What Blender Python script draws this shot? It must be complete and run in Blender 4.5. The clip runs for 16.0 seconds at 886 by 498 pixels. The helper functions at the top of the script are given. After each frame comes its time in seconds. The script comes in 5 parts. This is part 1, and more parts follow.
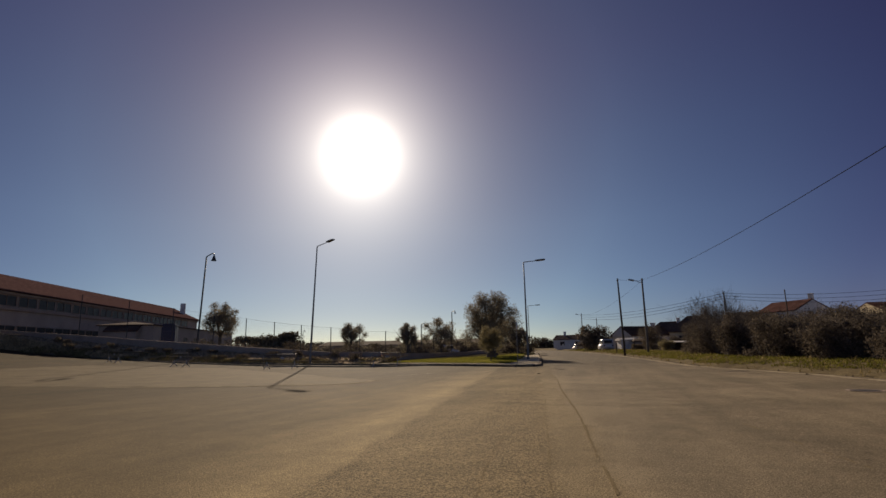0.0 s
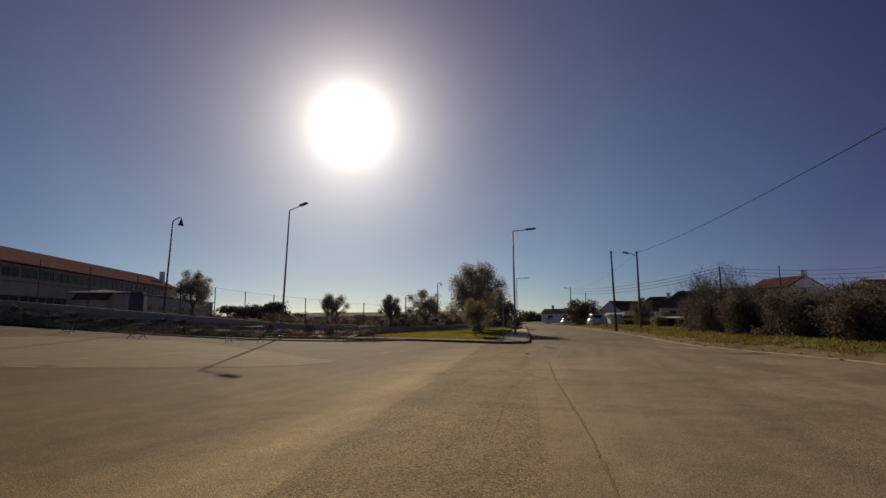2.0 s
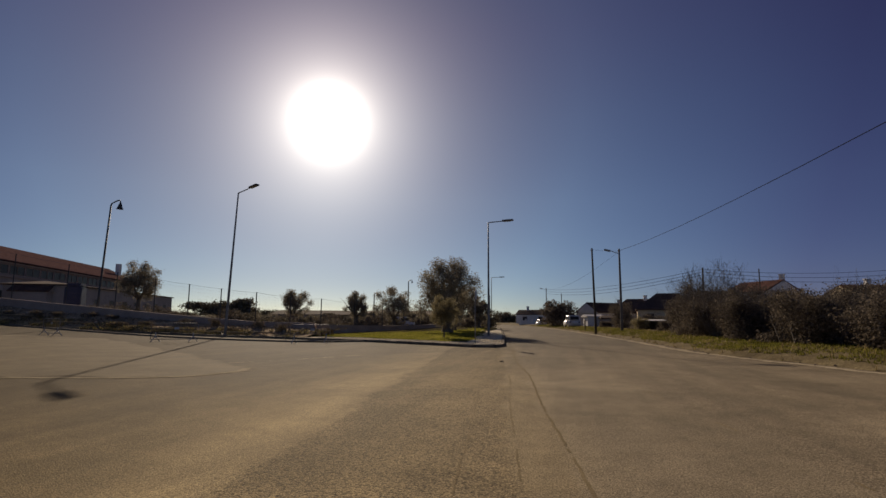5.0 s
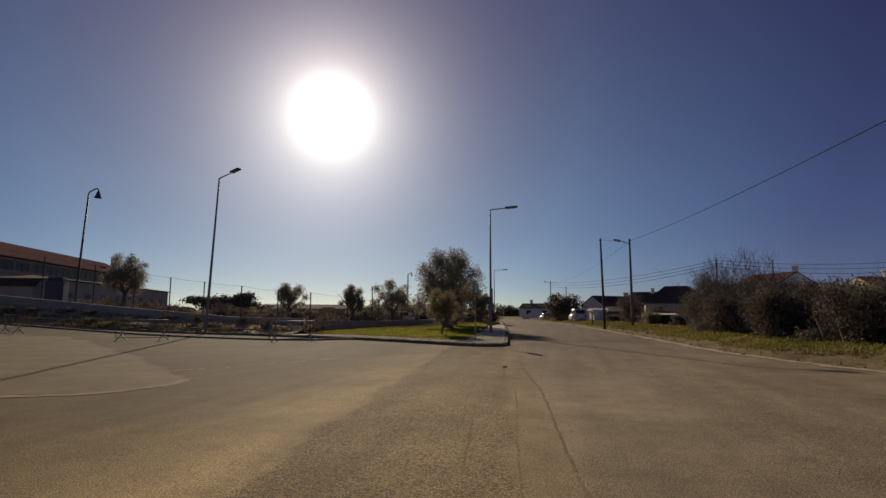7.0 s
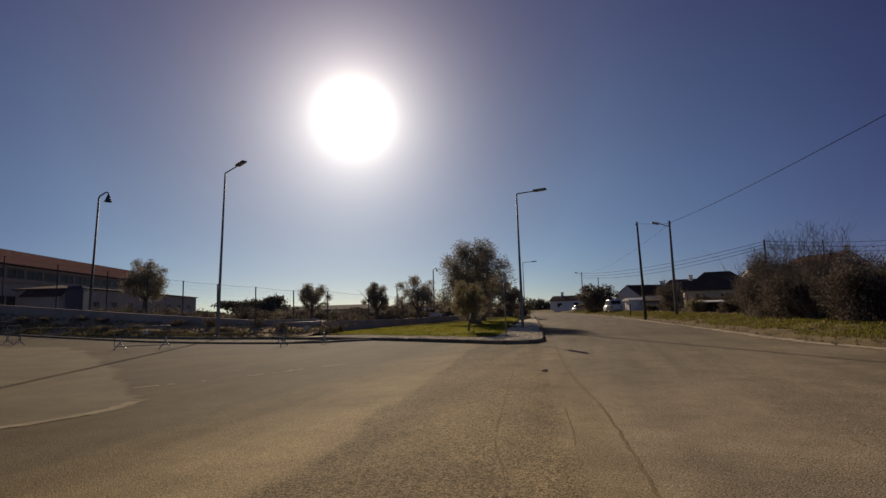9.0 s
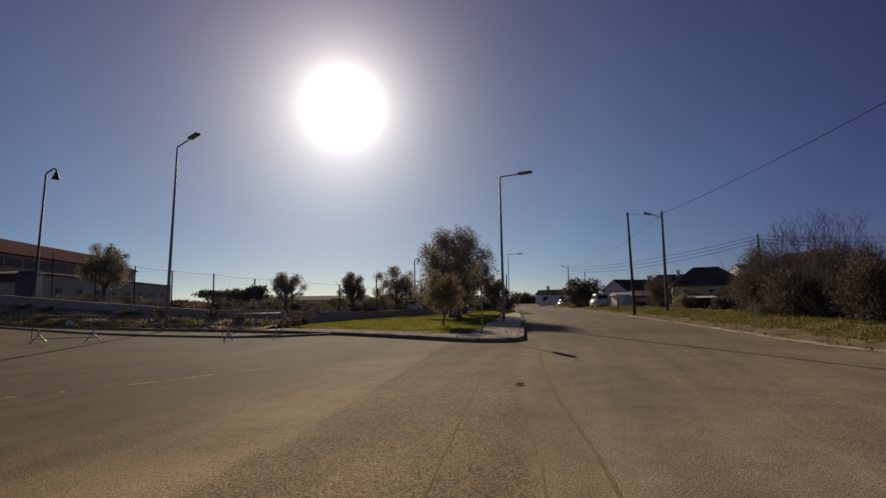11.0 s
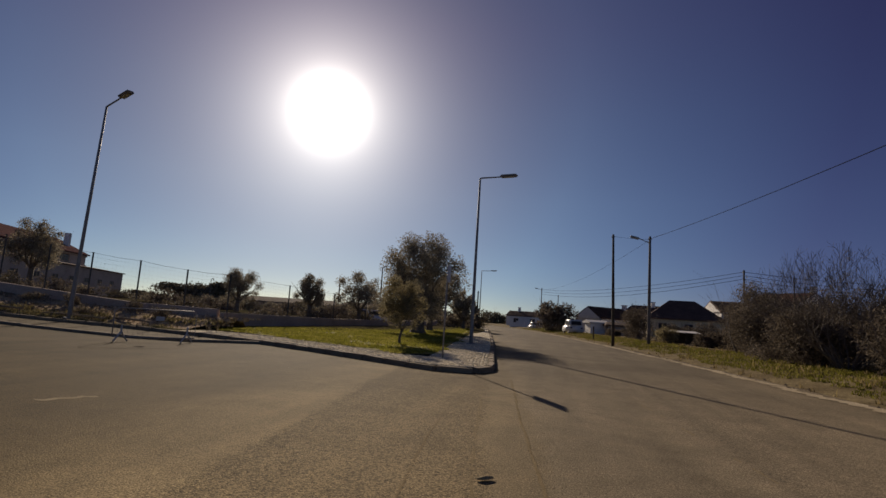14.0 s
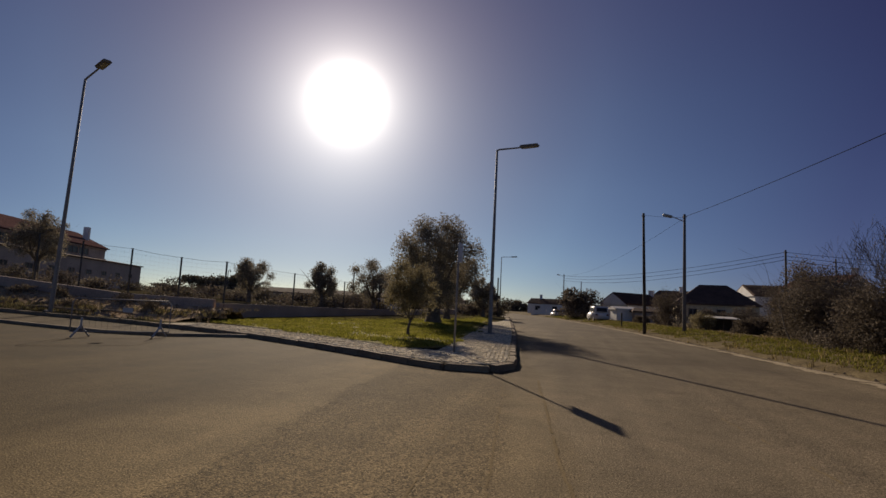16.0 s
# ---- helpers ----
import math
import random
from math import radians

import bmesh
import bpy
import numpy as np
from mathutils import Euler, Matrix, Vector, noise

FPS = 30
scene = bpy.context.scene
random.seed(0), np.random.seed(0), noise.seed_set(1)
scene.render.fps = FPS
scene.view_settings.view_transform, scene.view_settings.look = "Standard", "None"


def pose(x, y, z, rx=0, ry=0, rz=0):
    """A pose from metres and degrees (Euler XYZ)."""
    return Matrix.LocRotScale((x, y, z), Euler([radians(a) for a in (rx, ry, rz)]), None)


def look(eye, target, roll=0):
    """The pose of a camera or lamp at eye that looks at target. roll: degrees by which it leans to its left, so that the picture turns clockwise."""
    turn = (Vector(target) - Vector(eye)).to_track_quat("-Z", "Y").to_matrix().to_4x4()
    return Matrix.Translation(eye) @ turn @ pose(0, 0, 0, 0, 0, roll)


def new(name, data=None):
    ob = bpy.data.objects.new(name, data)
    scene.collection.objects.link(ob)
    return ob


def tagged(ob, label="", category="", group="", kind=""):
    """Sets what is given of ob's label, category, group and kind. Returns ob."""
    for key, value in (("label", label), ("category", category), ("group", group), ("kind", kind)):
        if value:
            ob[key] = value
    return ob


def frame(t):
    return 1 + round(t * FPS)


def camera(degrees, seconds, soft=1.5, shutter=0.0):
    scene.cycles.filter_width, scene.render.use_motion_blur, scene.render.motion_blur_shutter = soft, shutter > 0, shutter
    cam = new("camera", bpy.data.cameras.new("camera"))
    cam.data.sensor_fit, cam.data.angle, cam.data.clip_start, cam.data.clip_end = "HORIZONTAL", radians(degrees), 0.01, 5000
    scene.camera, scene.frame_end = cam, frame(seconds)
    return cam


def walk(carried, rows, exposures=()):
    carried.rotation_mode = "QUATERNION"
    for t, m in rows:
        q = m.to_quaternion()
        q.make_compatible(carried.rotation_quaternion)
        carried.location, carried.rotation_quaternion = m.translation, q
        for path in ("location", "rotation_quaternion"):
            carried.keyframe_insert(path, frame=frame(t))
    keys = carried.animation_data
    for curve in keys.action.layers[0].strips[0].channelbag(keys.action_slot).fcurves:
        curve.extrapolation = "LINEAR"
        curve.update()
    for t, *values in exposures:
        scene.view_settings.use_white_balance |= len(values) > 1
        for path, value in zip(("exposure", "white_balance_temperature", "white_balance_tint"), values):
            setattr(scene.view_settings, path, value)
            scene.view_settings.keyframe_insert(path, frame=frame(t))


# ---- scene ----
cam = camera(80.0, 16.0, soft=1.5)
PATH = [
    (0, (2.144, -1.761, 1.341), (1.567, 0.118, 1.71), -1.2),
    (0.5, (1.963, -0.692, 1.508), (1.309, 1.163, 1.868), -0.6),
    (1, (1.931, 0.069, 1.541), (1.438, 1.99, 1.802), -0.3),
    (1.5, (1.836, 0.965, 1.578), (1.361, 2.895, 1.8), 1.4),
    (2, (1.627, 1.883, 1.487), (1.081, 3.788, 1.753), -0.5),
    (2.5, (1.542, 2.598, 1.454), (1.042, 4.51, 1.761), 1.4),
    (3, (1.423, 3.423, 1.405), (0.852, 5.312, 1.731), -1.3),
    (3.5, (1.156, 4.198, 1.42), (0.604, 6.101, 1.69), -1.3),
    (4, (1.079, 4.907, 1.355), (0.585, 6.825, 1.633), -1.4),
    (6.5, (0.788, 8.801, 1.575), (0.338, 10.734, 1.816), 1.9),
    (7, (0.646, 9.562, 1.541), (0.175, 11.491, 1.783), 0.2),
    (7.5, (0.556, 10.287, 1.516), (0.022, 12.196, 1.78), -1.6),
    (8, (0.397, 10.999, 1.472), (-0.159, 12.905, 1.72), -2.2),
    (10.5, (-0.111, 15.024, 1.442), (-0.679, 16.93, 1.656), -0.7),
    (11, (-0.076, 15.746, 1.43), (-0.601, 17.665, 1.632), -1.0),
    (11.5, (-0.226, 16.448, 1.411), (-0.771, 18.359, 1.642), -2.5),
    (12, (-0.328, 17.149, 1.404), (-0.852, 19.07, 1.582), -2.5),
    (12.5, (-0.45, 18.05, 1.414), (-1.095, 19.929, 1.643), -1.2),
    (13, (-0.6, 18.774, 1.386), (-1.238, 20.651, 1.649), -2.7),
    (13.5, (-0.618, 19.314, 1.431), (-1.083, 21.245, 1.666), 0.9),
    (14, (-0.684, 19.926, 1.464), (-1.118, 21.861, 1.72), 3.7),
    (14.5, (-0.725, 20.469, 1.477), (-1.111, 22.418, 1.706), 2.5),
    (15, (-0.845, 21.283, 1.469), (-1.282, 23.219, 1.716), 2.8),
    (15.5, (-0.973, 22.179, 1.371), (-1.541, 24.079, 1.634), 2.1),
    (16, (-1.016, 22.778, 1.416), (-1.522, 24.702, 1.627), 2.9),
]
walk(cam, [(t, look(eye, target, roll)) for t, eye, target, roll in PATH], exposures=[(0.0, 0.0, 7150, 13), (4.0, 0.0, 7050, 13), (7.0, 0.0, 6900, 13), (16.0, 0.0, 6800, 13)])

# ---- light ----
SUN_AZ, SUN_EL = 27.4, 21.0  # degrees to the left of +y, and above the horizon


def toward_sky(az, el):
    return Vector((-math.sin(radians(az)) * math.cos(radians(el)), math.cos(radians(az)) * math.cos(radians(el)), math.sin(radians(el))))


# glare centre placed to fit the camera's view, apart from the shadow-casting sun
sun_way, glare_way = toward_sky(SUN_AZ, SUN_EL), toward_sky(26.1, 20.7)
world = bpy.data.worlds.new("sky")
scene.world = world
world.use_nodes = True
wn, wl = world.node_tree.nodes, world.node_tree.links
sky = wn.new("ShaderNodeTexSky")
sky.sky_type, sky.sun_disc = "NISHITA", False
sky.sun_elevation, sky.sun_rotation = radians(SUN_EL), radians(-SUN_AZ)
sky.altitude, sky.air_density, sky.dust_density, sky.ozone_density = 100.0, 0.48, 0.3, 3.0
# camera glare close round the sun, painted into the sky as extra radiance
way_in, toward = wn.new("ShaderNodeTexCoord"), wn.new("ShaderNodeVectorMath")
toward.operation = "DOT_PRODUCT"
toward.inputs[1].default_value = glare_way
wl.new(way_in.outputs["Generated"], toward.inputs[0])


def sun_glare(power, height):
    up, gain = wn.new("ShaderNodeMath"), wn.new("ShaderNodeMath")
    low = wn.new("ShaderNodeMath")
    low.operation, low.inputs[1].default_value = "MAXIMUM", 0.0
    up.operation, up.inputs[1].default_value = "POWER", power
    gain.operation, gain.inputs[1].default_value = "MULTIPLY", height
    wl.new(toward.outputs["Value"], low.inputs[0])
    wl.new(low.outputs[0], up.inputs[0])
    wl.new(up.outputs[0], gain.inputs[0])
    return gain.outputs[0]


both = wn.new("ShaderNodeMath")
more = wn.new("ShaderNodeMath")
wl.new(sun_glare(850, 2.0), more.inputs[0])
wl.new(sun_glare(190, 0.6), more.inputs[1])
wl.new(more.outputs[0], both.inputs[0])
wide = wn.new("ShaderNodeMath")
wl.new(sun_glare(50, 0.2), wide.inputs[0])
wl.new(sun_glare(13, 0.02), wide.inputs[1])
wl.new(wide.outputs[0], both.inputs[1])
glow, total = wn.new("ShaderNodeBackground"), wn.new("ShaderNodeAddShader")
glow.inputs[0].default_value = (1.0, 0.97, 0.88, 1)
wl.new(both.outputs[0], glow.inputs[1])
deep = wn.new("ShaderNodeHueSaturation")
deep.inputs["Hue"].default_value, deep.inputs["Saturation"].default_value, deep.inputs["Value"].default_value = 0.508, 1.08, 1.07
wl.new(sky.outputs[0], deep.inputs["Color"])


def sky_tint(value, low, high, stops):
    """The lens's colour cast and dark edges put on the sky, as a factor of 1.6 that runs along a value."""
    span, ramp = wn.new("ShaderNodeMapRange"), wn.new("ShaderNodeValToRGB")
    span.inputs["From Min"].default_value, span.inputs["From Max"].default_value = low, high
    wl.new(value, span.inputs["Value"])
    while len(ramp.color_ramp.elements) < len(stops):
        ramp.color_ramp.elements.new(0.5)
    for e, (p, c) in zip(ramp.color_ramp.elements, stops):
        e.position, e.color = (p - low) / (high - low), (c[0] / 1.6, c[1] / 1.6, c[2] / 1.6, 1)
    wl.new(span.outputs["Result"], ramp.inputs["Fac"])
    return ramp.outputs["Color"]


def product(a, b):
    k = wn.new("ShaderNodeMix")
    k.data_type, k.blend_type = "RGBA", "MULTIPLY"
    k.inputs["Factor"].default_value = 1
    wl.new(a, k.inputs["A"])
    wl.new(b, k.inputs["B"])
    return k.outputs["Result"]


height = wn.new("ShaderNodeSeparateXYZ")
wl.new(way_in.outputs["Generated"], height.inputs[0])
# greenish blue low down, violet high up; darkest at right angles to the sun as lens cast, brighter again opposite it
# for added fill
by_height = sky_tint(height.outputs["Z"], 0.0, 0.6, [(0.0, (0.6, 0.63, 0.66)), (0.1, (0.78, 0.83, 0.83)), (0.22, (0.97, 0.97, 0.95)), (0.36, (1.05, 0.97, 0.99)), (0.5, (1.13, 0.9, 0.98))])
by_sun = sky_tint(toward.outputs["Value"], -1.0, 1.0, [(-1.0, (1.6, 1.5, 1.4)), (0.1, (1.25, 1.2, 1.15)), (0.5, (1.02, 0.82, 0.9)), (0.66, (1.02, 0.8, 0.89)), (0.77, (1.16, 1.07, 1.05)), (0.9, (1.2, 1.27, 1.17)), (0.97, (1.0, 1.04, 1.0))])
wl.new(product(product(deep.outputs[0], by_height), by_sun), wn["Background"].inputs[0])
wn["Background"].inputs[1].default_value = 0.042 * 1.6 * 1.6
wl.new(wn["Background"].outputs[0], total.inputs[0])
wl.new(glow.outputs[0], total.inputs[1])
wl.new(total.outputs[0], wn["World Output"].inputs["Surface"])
lamp = bpy.data.lights.new("sun", "SUN")
lamp.energy, lamp.angle, lamp.color = 4.0, radians(0.53), (1.0, 0.86, 0.68)
new("sun", lamp).matrix_world = look(sun_way * 300, (0, 0, 0))

# ---- materials ----
def mat(name, colors, scale=4.0, rough=0.8, metal=0.0, bump=0.3, fine=60.0, island=0.0, translucent=0.0, spec=0.3, grain=0.25):
    """A surface with stains (scale), grain (fine) and relief; colours run dark to light; island: how far pieces differ."""
    m = bpy.data.materials.new(name)
    m.use_nodes = True
    n, l = m.node_tree.nodes, m.node_tree.links
    b = n["Principled BSDF"]
    b.inputs["Roughness"].default_value, b.inputs["Metallic"].default_value = rough, metal
    b.inputs["Specular IOR Level"].default_value = spec
    co = n.new("ShaderNodeTexCoord")
    big, small = n.new("ShaderNodeTexNoise"), n.new("ShaderNodeTexNoise")
    big.inputs["Scale"].default_value, big.inputs["Detail"].default_value, big.inputs["Roughness"].default_value = scale, 6, 0.62
    small.inputs["Scale"].default_value, small.inputs["Detail"].default_value = fine, 4
    l.new(co.outputs["Object"], big.inputs["Vector"])
    l.new(co.outputs["Object"], small.inputs["Vector"])
    ramp = n.new("ShaderNodeValToRGB")
    ramp.color_ramp.elements[0].position, ramp.color_ramp.elements[1].position = 0.32, 0.68
    for k in range(len(colors) - 2):
        ramp.color_ramp.elements.new(0.32 + 0.36 * (k + 1) / (len(colors) - 1))
    for e, c in zip(ramp.color_ramp.elements, colors):
        e.color = (*c, 1)
    l.new(big.outputs["Fac"], ramp.inputs["Fac"])
    # grain multiplies the stain colour
    span = n.new("ShaderNodeMapRange")
    span.inputs["From Min"].default_value, span.inputs["From Max"].default_value = 0.3, 0.7
    span.inputs["To Min"].default_value, span.inputs["To Max"].default_value = 1 - grain, 1 + grain
    l.new(small.outputs["Fac"], span.inputs["Value"])
    hsv = n.new("ShaderNodeHueSaturation")
    l.new(ramp.outputs["Color"], hsv.inputs["Color"])
    if island:
        geo, mr, mul = n.new("ShaderNodeNewGeometry"), n.new("ShaderNodeMapRange"), n.new("ShaderNodeMath")
        mr.inputs["To Min"].default_value, mr.inputs["To Max"].default_value = 1 - island, 1 + island
        mul.operation = "MULTIPLY"
        l.new(geo.outputs["Random Per Island"], mr.inputs["Value"])
        l.new(mr.outputs["Result"], mul.inputs[0])
        l.new(span.outputs["Result"], mul.inputs[1])
        l.new(mul.outputs[0], hsv.inputs["Value"])
    else:
        l.new(span.outputs["Result"], hsv.inputs["Value"])
    l.new(hsv.outputs["Color"], b.inputs["Base Color"])
    if bump:
        bp = n.new("ShaderNodeBump")
        bp.inputs["Strength"].default_value, bp.inputs["Distance"].default_value = bump, 0.02
        l.new(small.outputs["Fac"], bp.inputs["Height"])
        l.new(bp.outputs["Normal"], b.inputs["Normal"])
    if translucent:
        tr, mix = n.new("ShaderNodeBsdfTranslucent"), n.new("ShaderNodeMixShader")
        mix.inputs[0].default_value = translucent
        l.new(hsv.outputs["Color"], tr.inputs["Color"])
        l.new(b.outputs[0], mix.inputs[1])
        l.new(tr.outputs[0], mix.inputs[2])
        l.new(mix.outputs[0], n["Material Output"].inputs["Surface"])
    return m


M_SEAM = mat("worn_joint", [(0.215, 0.165, 0.092), (0.28, 0.215, 0.12)], 3, 1.0, bump=0.4, spec=0.03)
M_PATCH = mat("patched_asphalt", [(0.125, 0.095, 0.05), (0.155, 0.118, 0.062), (0.19, 0.145, 0.077)], 0.7, 0.92, bump=0.5, fine=75, spec=0.12, grain=0.45)
M_GALV = mat("bright_galvanised_tube", [(0.42, 0.41, 0.39), (0.55, 0.54, 0.52)], 3, 0.5, metal=0.2, bump=0.1)
M_PALEDUST = mat("pale_grit", [(0.36, 0.29, 0.19), (0.45, 0.37, 0.25), (0.54, 0.45, 0.32)], 0.9, 0.97, bump=0.5, fine=30, spec=0.05, grain=0.4)
M_DUSTY = mat("drifted_dust", [(0.25, 0.2, 0.12), (0.32, 0.26, 0.165), (0.38, 0.31, 0.2)], 0.9, 0.97, bump=0.5, fine=40, spec=0.05, grain=0.35)
M_SOIL = mat("dry_soil", [(0.28, 0.19, 0.1), (0.42, 0.3, 0.17), (0.54, 0.4, 0.25)], 0.9, 0.95, bump=0.5, fine=9, spec=0.03, grain=0.45)
M_LAND = mat("far_land", [(0.06, 0.055, 0.03), (0.09, 0.08, 0.045), (0.12, 0.1, 0.06)], 0.12, 1.0, bump=0.6, fine=1.5, spec=0.0)
M_TURF = mat("turf", [(0.15, 0.13, 0.042), (0.22, 0.2, 0.055), (0.3, 0.26, 0.085)], 0.7, 0.95, bump=0.6, fine=16, spec=0.05, grain=0.4)
M_GRASS = mat("grass_blade", [(0.16, 0.165, 0.026), (0.25, 0.24, 0.042), (0.36, 0.32, 0.085)], 0.9, 0.8, bump=0, island=0.5, translucent=0.5, spec=0.1)
M_BANK = mat("dry_bank_soil", [(0.12, 0.092, 0.05), (0.18, 0.14, 0.076), (0.25, 0.2, 0.11)], 0.8, 0.95, bump=0.6, fine=14, spec=0.03, grain=0.4)
M_VERGE = mat("verge_grass", [(0.115, 0.115, 0.022), (0.175, 0.165, 0.034), (0.27, 0.235, 0.07)], 0.7, 0.85, bump=0, island=0.5, translucent=0.42, spec=0.05)
M_HEAPWEED = mat("brown_weed", [(0.15, 0.12, 0.078), (0.25, 0.2, 0.13)], 0.8, 0.9, bump=0, island=0.5, translucent=0.2)
M_STALE = mat("stale_grass", [(0.17, 0.14, 0.06), (0.26, 0.22, 0.1)], 0.8, 0.9, bump=0, island=0.5, translucent=0.3)
M_DRYWOOD = mat("weathered_wood", [(0.2, 0.15, 0.095), (0.34, 0.265, 0.17)], 3, 0.95, bump=0.5, fine=30, spec=0.05)
M_DRY = mat("dry_weed", [(0.2, 0.15, 0.07), (0.33, 0.26, 0.12)], 0.8, 0.9, bump=0, island=0.5, translucent=0.35)
M_PAVE = mat("pale_limestone_setts", [(0.36, 0.31, 0.215), (0.47, 0.41, 0.29), (0.58, 0.51, 0.37)], 1.2, 0.95, bump=0.7, fine=42, spec=0.1, grain=0.6)
M_SETT = mat("worn_limestone_sett", [(0.5, 0.425, 0.3), (0.63, 0.55, 0.4), (0.74, 0.66, 0.5)], 1.5, 0.95, bump=0.3, fine=60, island=0.35, spec=0.05, grain=0.25)
M_FACADE = mat("dirty_pale_render", [(0.4, 0.33, 0.285), (0.53, 0.45, 0.39)], 0.3, 0.9, bump=0.3, fine=5, spec=0.1, grain=0.12)
M_KERB = mat("kerb_stone", [(0.19, 0.145, 0.098), (0.3, 0.236, 0.165)], 2.0, 0.9, bump=0.8, fine=30, spec=0.2, grain=0.3)
M_RUBBLE = mat("rubble", [(0.2, 0.15, 0.1), (0.3, 0.23, 0.155), (0.42, 0.33, 0.235)], 0.7, 0.95, bump=0.8, fine=20, island=0.5, spec=0.05)
M_OLDTILE = mat("dull_red_roof", [(0.095, 0.058, 0.055), (0.13, 0.079, 0.075), (0.17, 0.106, 0.1)], 1.6, 0.95, bump=0.3, fine=6, spec=0.0, grain=0.25)
M_CONC = mat("concrete_wall", [(0.37, 0.285, 0.23), (0.47, 0.365, 0.3)], 0.6, 0.92, bump=0.5, fine=12, spec=0.15, grain=0.15)
M_WHITE = mat("whitewash", [(0.68, 0.66, 0.62), (0.82, 0.8, 0.76)], 0.5, 0.85, bump=0.3, fine=10, spec=0.2, grain=0.1)
M_CREAM = mat("ochre_render", [(0.56, 0.46, 0.3), (0.68, 0.57, 0.38)], 0.5, 0.85, bump=0.3, fine=10, spec=0.2, grain=0.1)
M_TILE = mat("clay_roof_tile", [(0.085, 0.047, 0.04), (0.12, 0.066, 0.057), (0.155, 0.092, 0.08)], 0.8, 0.95, bump=0.3, fine=8, spec=0.0, grain=0.25)
M_DARKTILE = mat("weathered_roof_tile", [(0.08, 0.05, 0.04), (0.15, 0.09, 0.065)], 0.8, 0.9, bump=0.3, fine=8, spec=0.2, grain=0.25)
M_GLASS = mat("window_glass", [(0.03, 0.028, 0.028), (0.05, 0.046, 0.045)], 0.5, 0.35, bump=0, spec=0.12)
M_STEEL = mat("galvanised_steel", [(0.22, 0.21, 0.195), (0.32, 0.305, 0.285)], 3, 0.6, metal=0.2, bump=0.1, spec=0.3)
M_DARKSTEEL = mat("painted_dark_steel", [(0.05, 0.05, 0.05), (0.09, 0.09, 0.088)], 3, 0.55, metal=0.3, bump=0.1)
M_POLEWOOD = mat("tarred_pole_wood", [(0.05, 0.038, 0.028), (0.1, 0.078, 0.058)], 3, 0.9, bump=0.6)
M_POLECONC = mat("pole_concrete", [(0.13, 0.12, 0.11), (0.19, 0.175, 0.16)], 2, 0.9, bump=0.4)
M_LENS = mat("lamp_diffuser", [(0.35, 0.35, 0.33), (0.45, 0.45, 0.42)], 3, 0.3, bump=0)
M_BARK = mat("olive_bark", [(0.1, 0.08, 0.06), (0.2, 0.165, 0.125)], 4, 0.95, bump=1.0, fine=25)
M_PALEBARK = mat("pale_twig_bark", [(0.1, 0.085, 0.07), (0.19, 0.165, 0.14)], 4, 0.95, bump=0.5)
M_OLIVE = mat("olive_leaf", [(0.215, 0.187, 0.132), (0.29, 0.254, 0.185), (0.36, 0.322, 0.245)], 0.6, 0.8, bump=0, island=0.45, translucent=0.36, spec=0.1)
M_OLIVE2 = mat("young_olive_leaf", [(0.19, 0.162, 0.09), (0.26, 0.222, 0.128), (0.33, 0.285, 0.175)], 0.8, 0.8, bump=0, island=0.4, translucent=0.42, spec=0.1)
M_HEDGE = mat("scrub_leaf", [(0.1, 0.082, 0.062), (0.15, 0.124, 0.096), (0.205, 0.174, 0.138)], 0.4, 0.85, bump=0, island=0.5, translucent=0.3, spec=0.1)
M_PINE = mat("pine_needles", [(0.12, 0.1, 0.065), (0.185, 0.16, 0.105)], 0.4, 0.8, bump=0, island=0.4, translucent=0.2)
M_BLUE = mat("blue_plastic", [(0.03, 0.035, 0.075), (0.045, 0.05, 0.1)], 1, 0.5, bump=0)
M_CARWHITE = mat("white_car_paint", [(0.6, 0.6, 0.6), (0.7, 0.7, 0.7)], 1, 0.3, bump=0, spec=0.5, grain=0.03)
M_CARDARK = mat("dark_car_paint", [(0.03, 0.03, 0.035), (0.05, 0.05, 0.055)], 1, 0.3, bump=0, spec=0.5, grain=0.03)
M_RUBBER = mat("tyre_rubber", [(0.02, 0.02, 0.02), (0.03, 0.03, 0.03)], 4, 0.9, bump=0)
M_IRON = mat("cast_iron", [(0.03, 0.027, 0.023), (0.06, 0.053, 0.045)], 5, 0.6, metal=0.5, bump=0.8, fine=40)
M_CABLE = mat("black_cable", [(0.012, 0.012, 0.014), (0.02, 0.02, 0.022)], 5, 0.95, bump=0, spec=0.02)
M_LIGHTROOF = mat("pale_roof_sheet", [(0.6, 0.58, 0.54), (0.72, 0.7, 0.66)], 1.5, 0.6, bump=0.2, grain=0.1)
M_SIGN = mat("sign_plate", [(0.4, 0.4, 0.4), (0.5, 0.5, 0.5)], 3, 0.5, metal=0.3, bump=0)

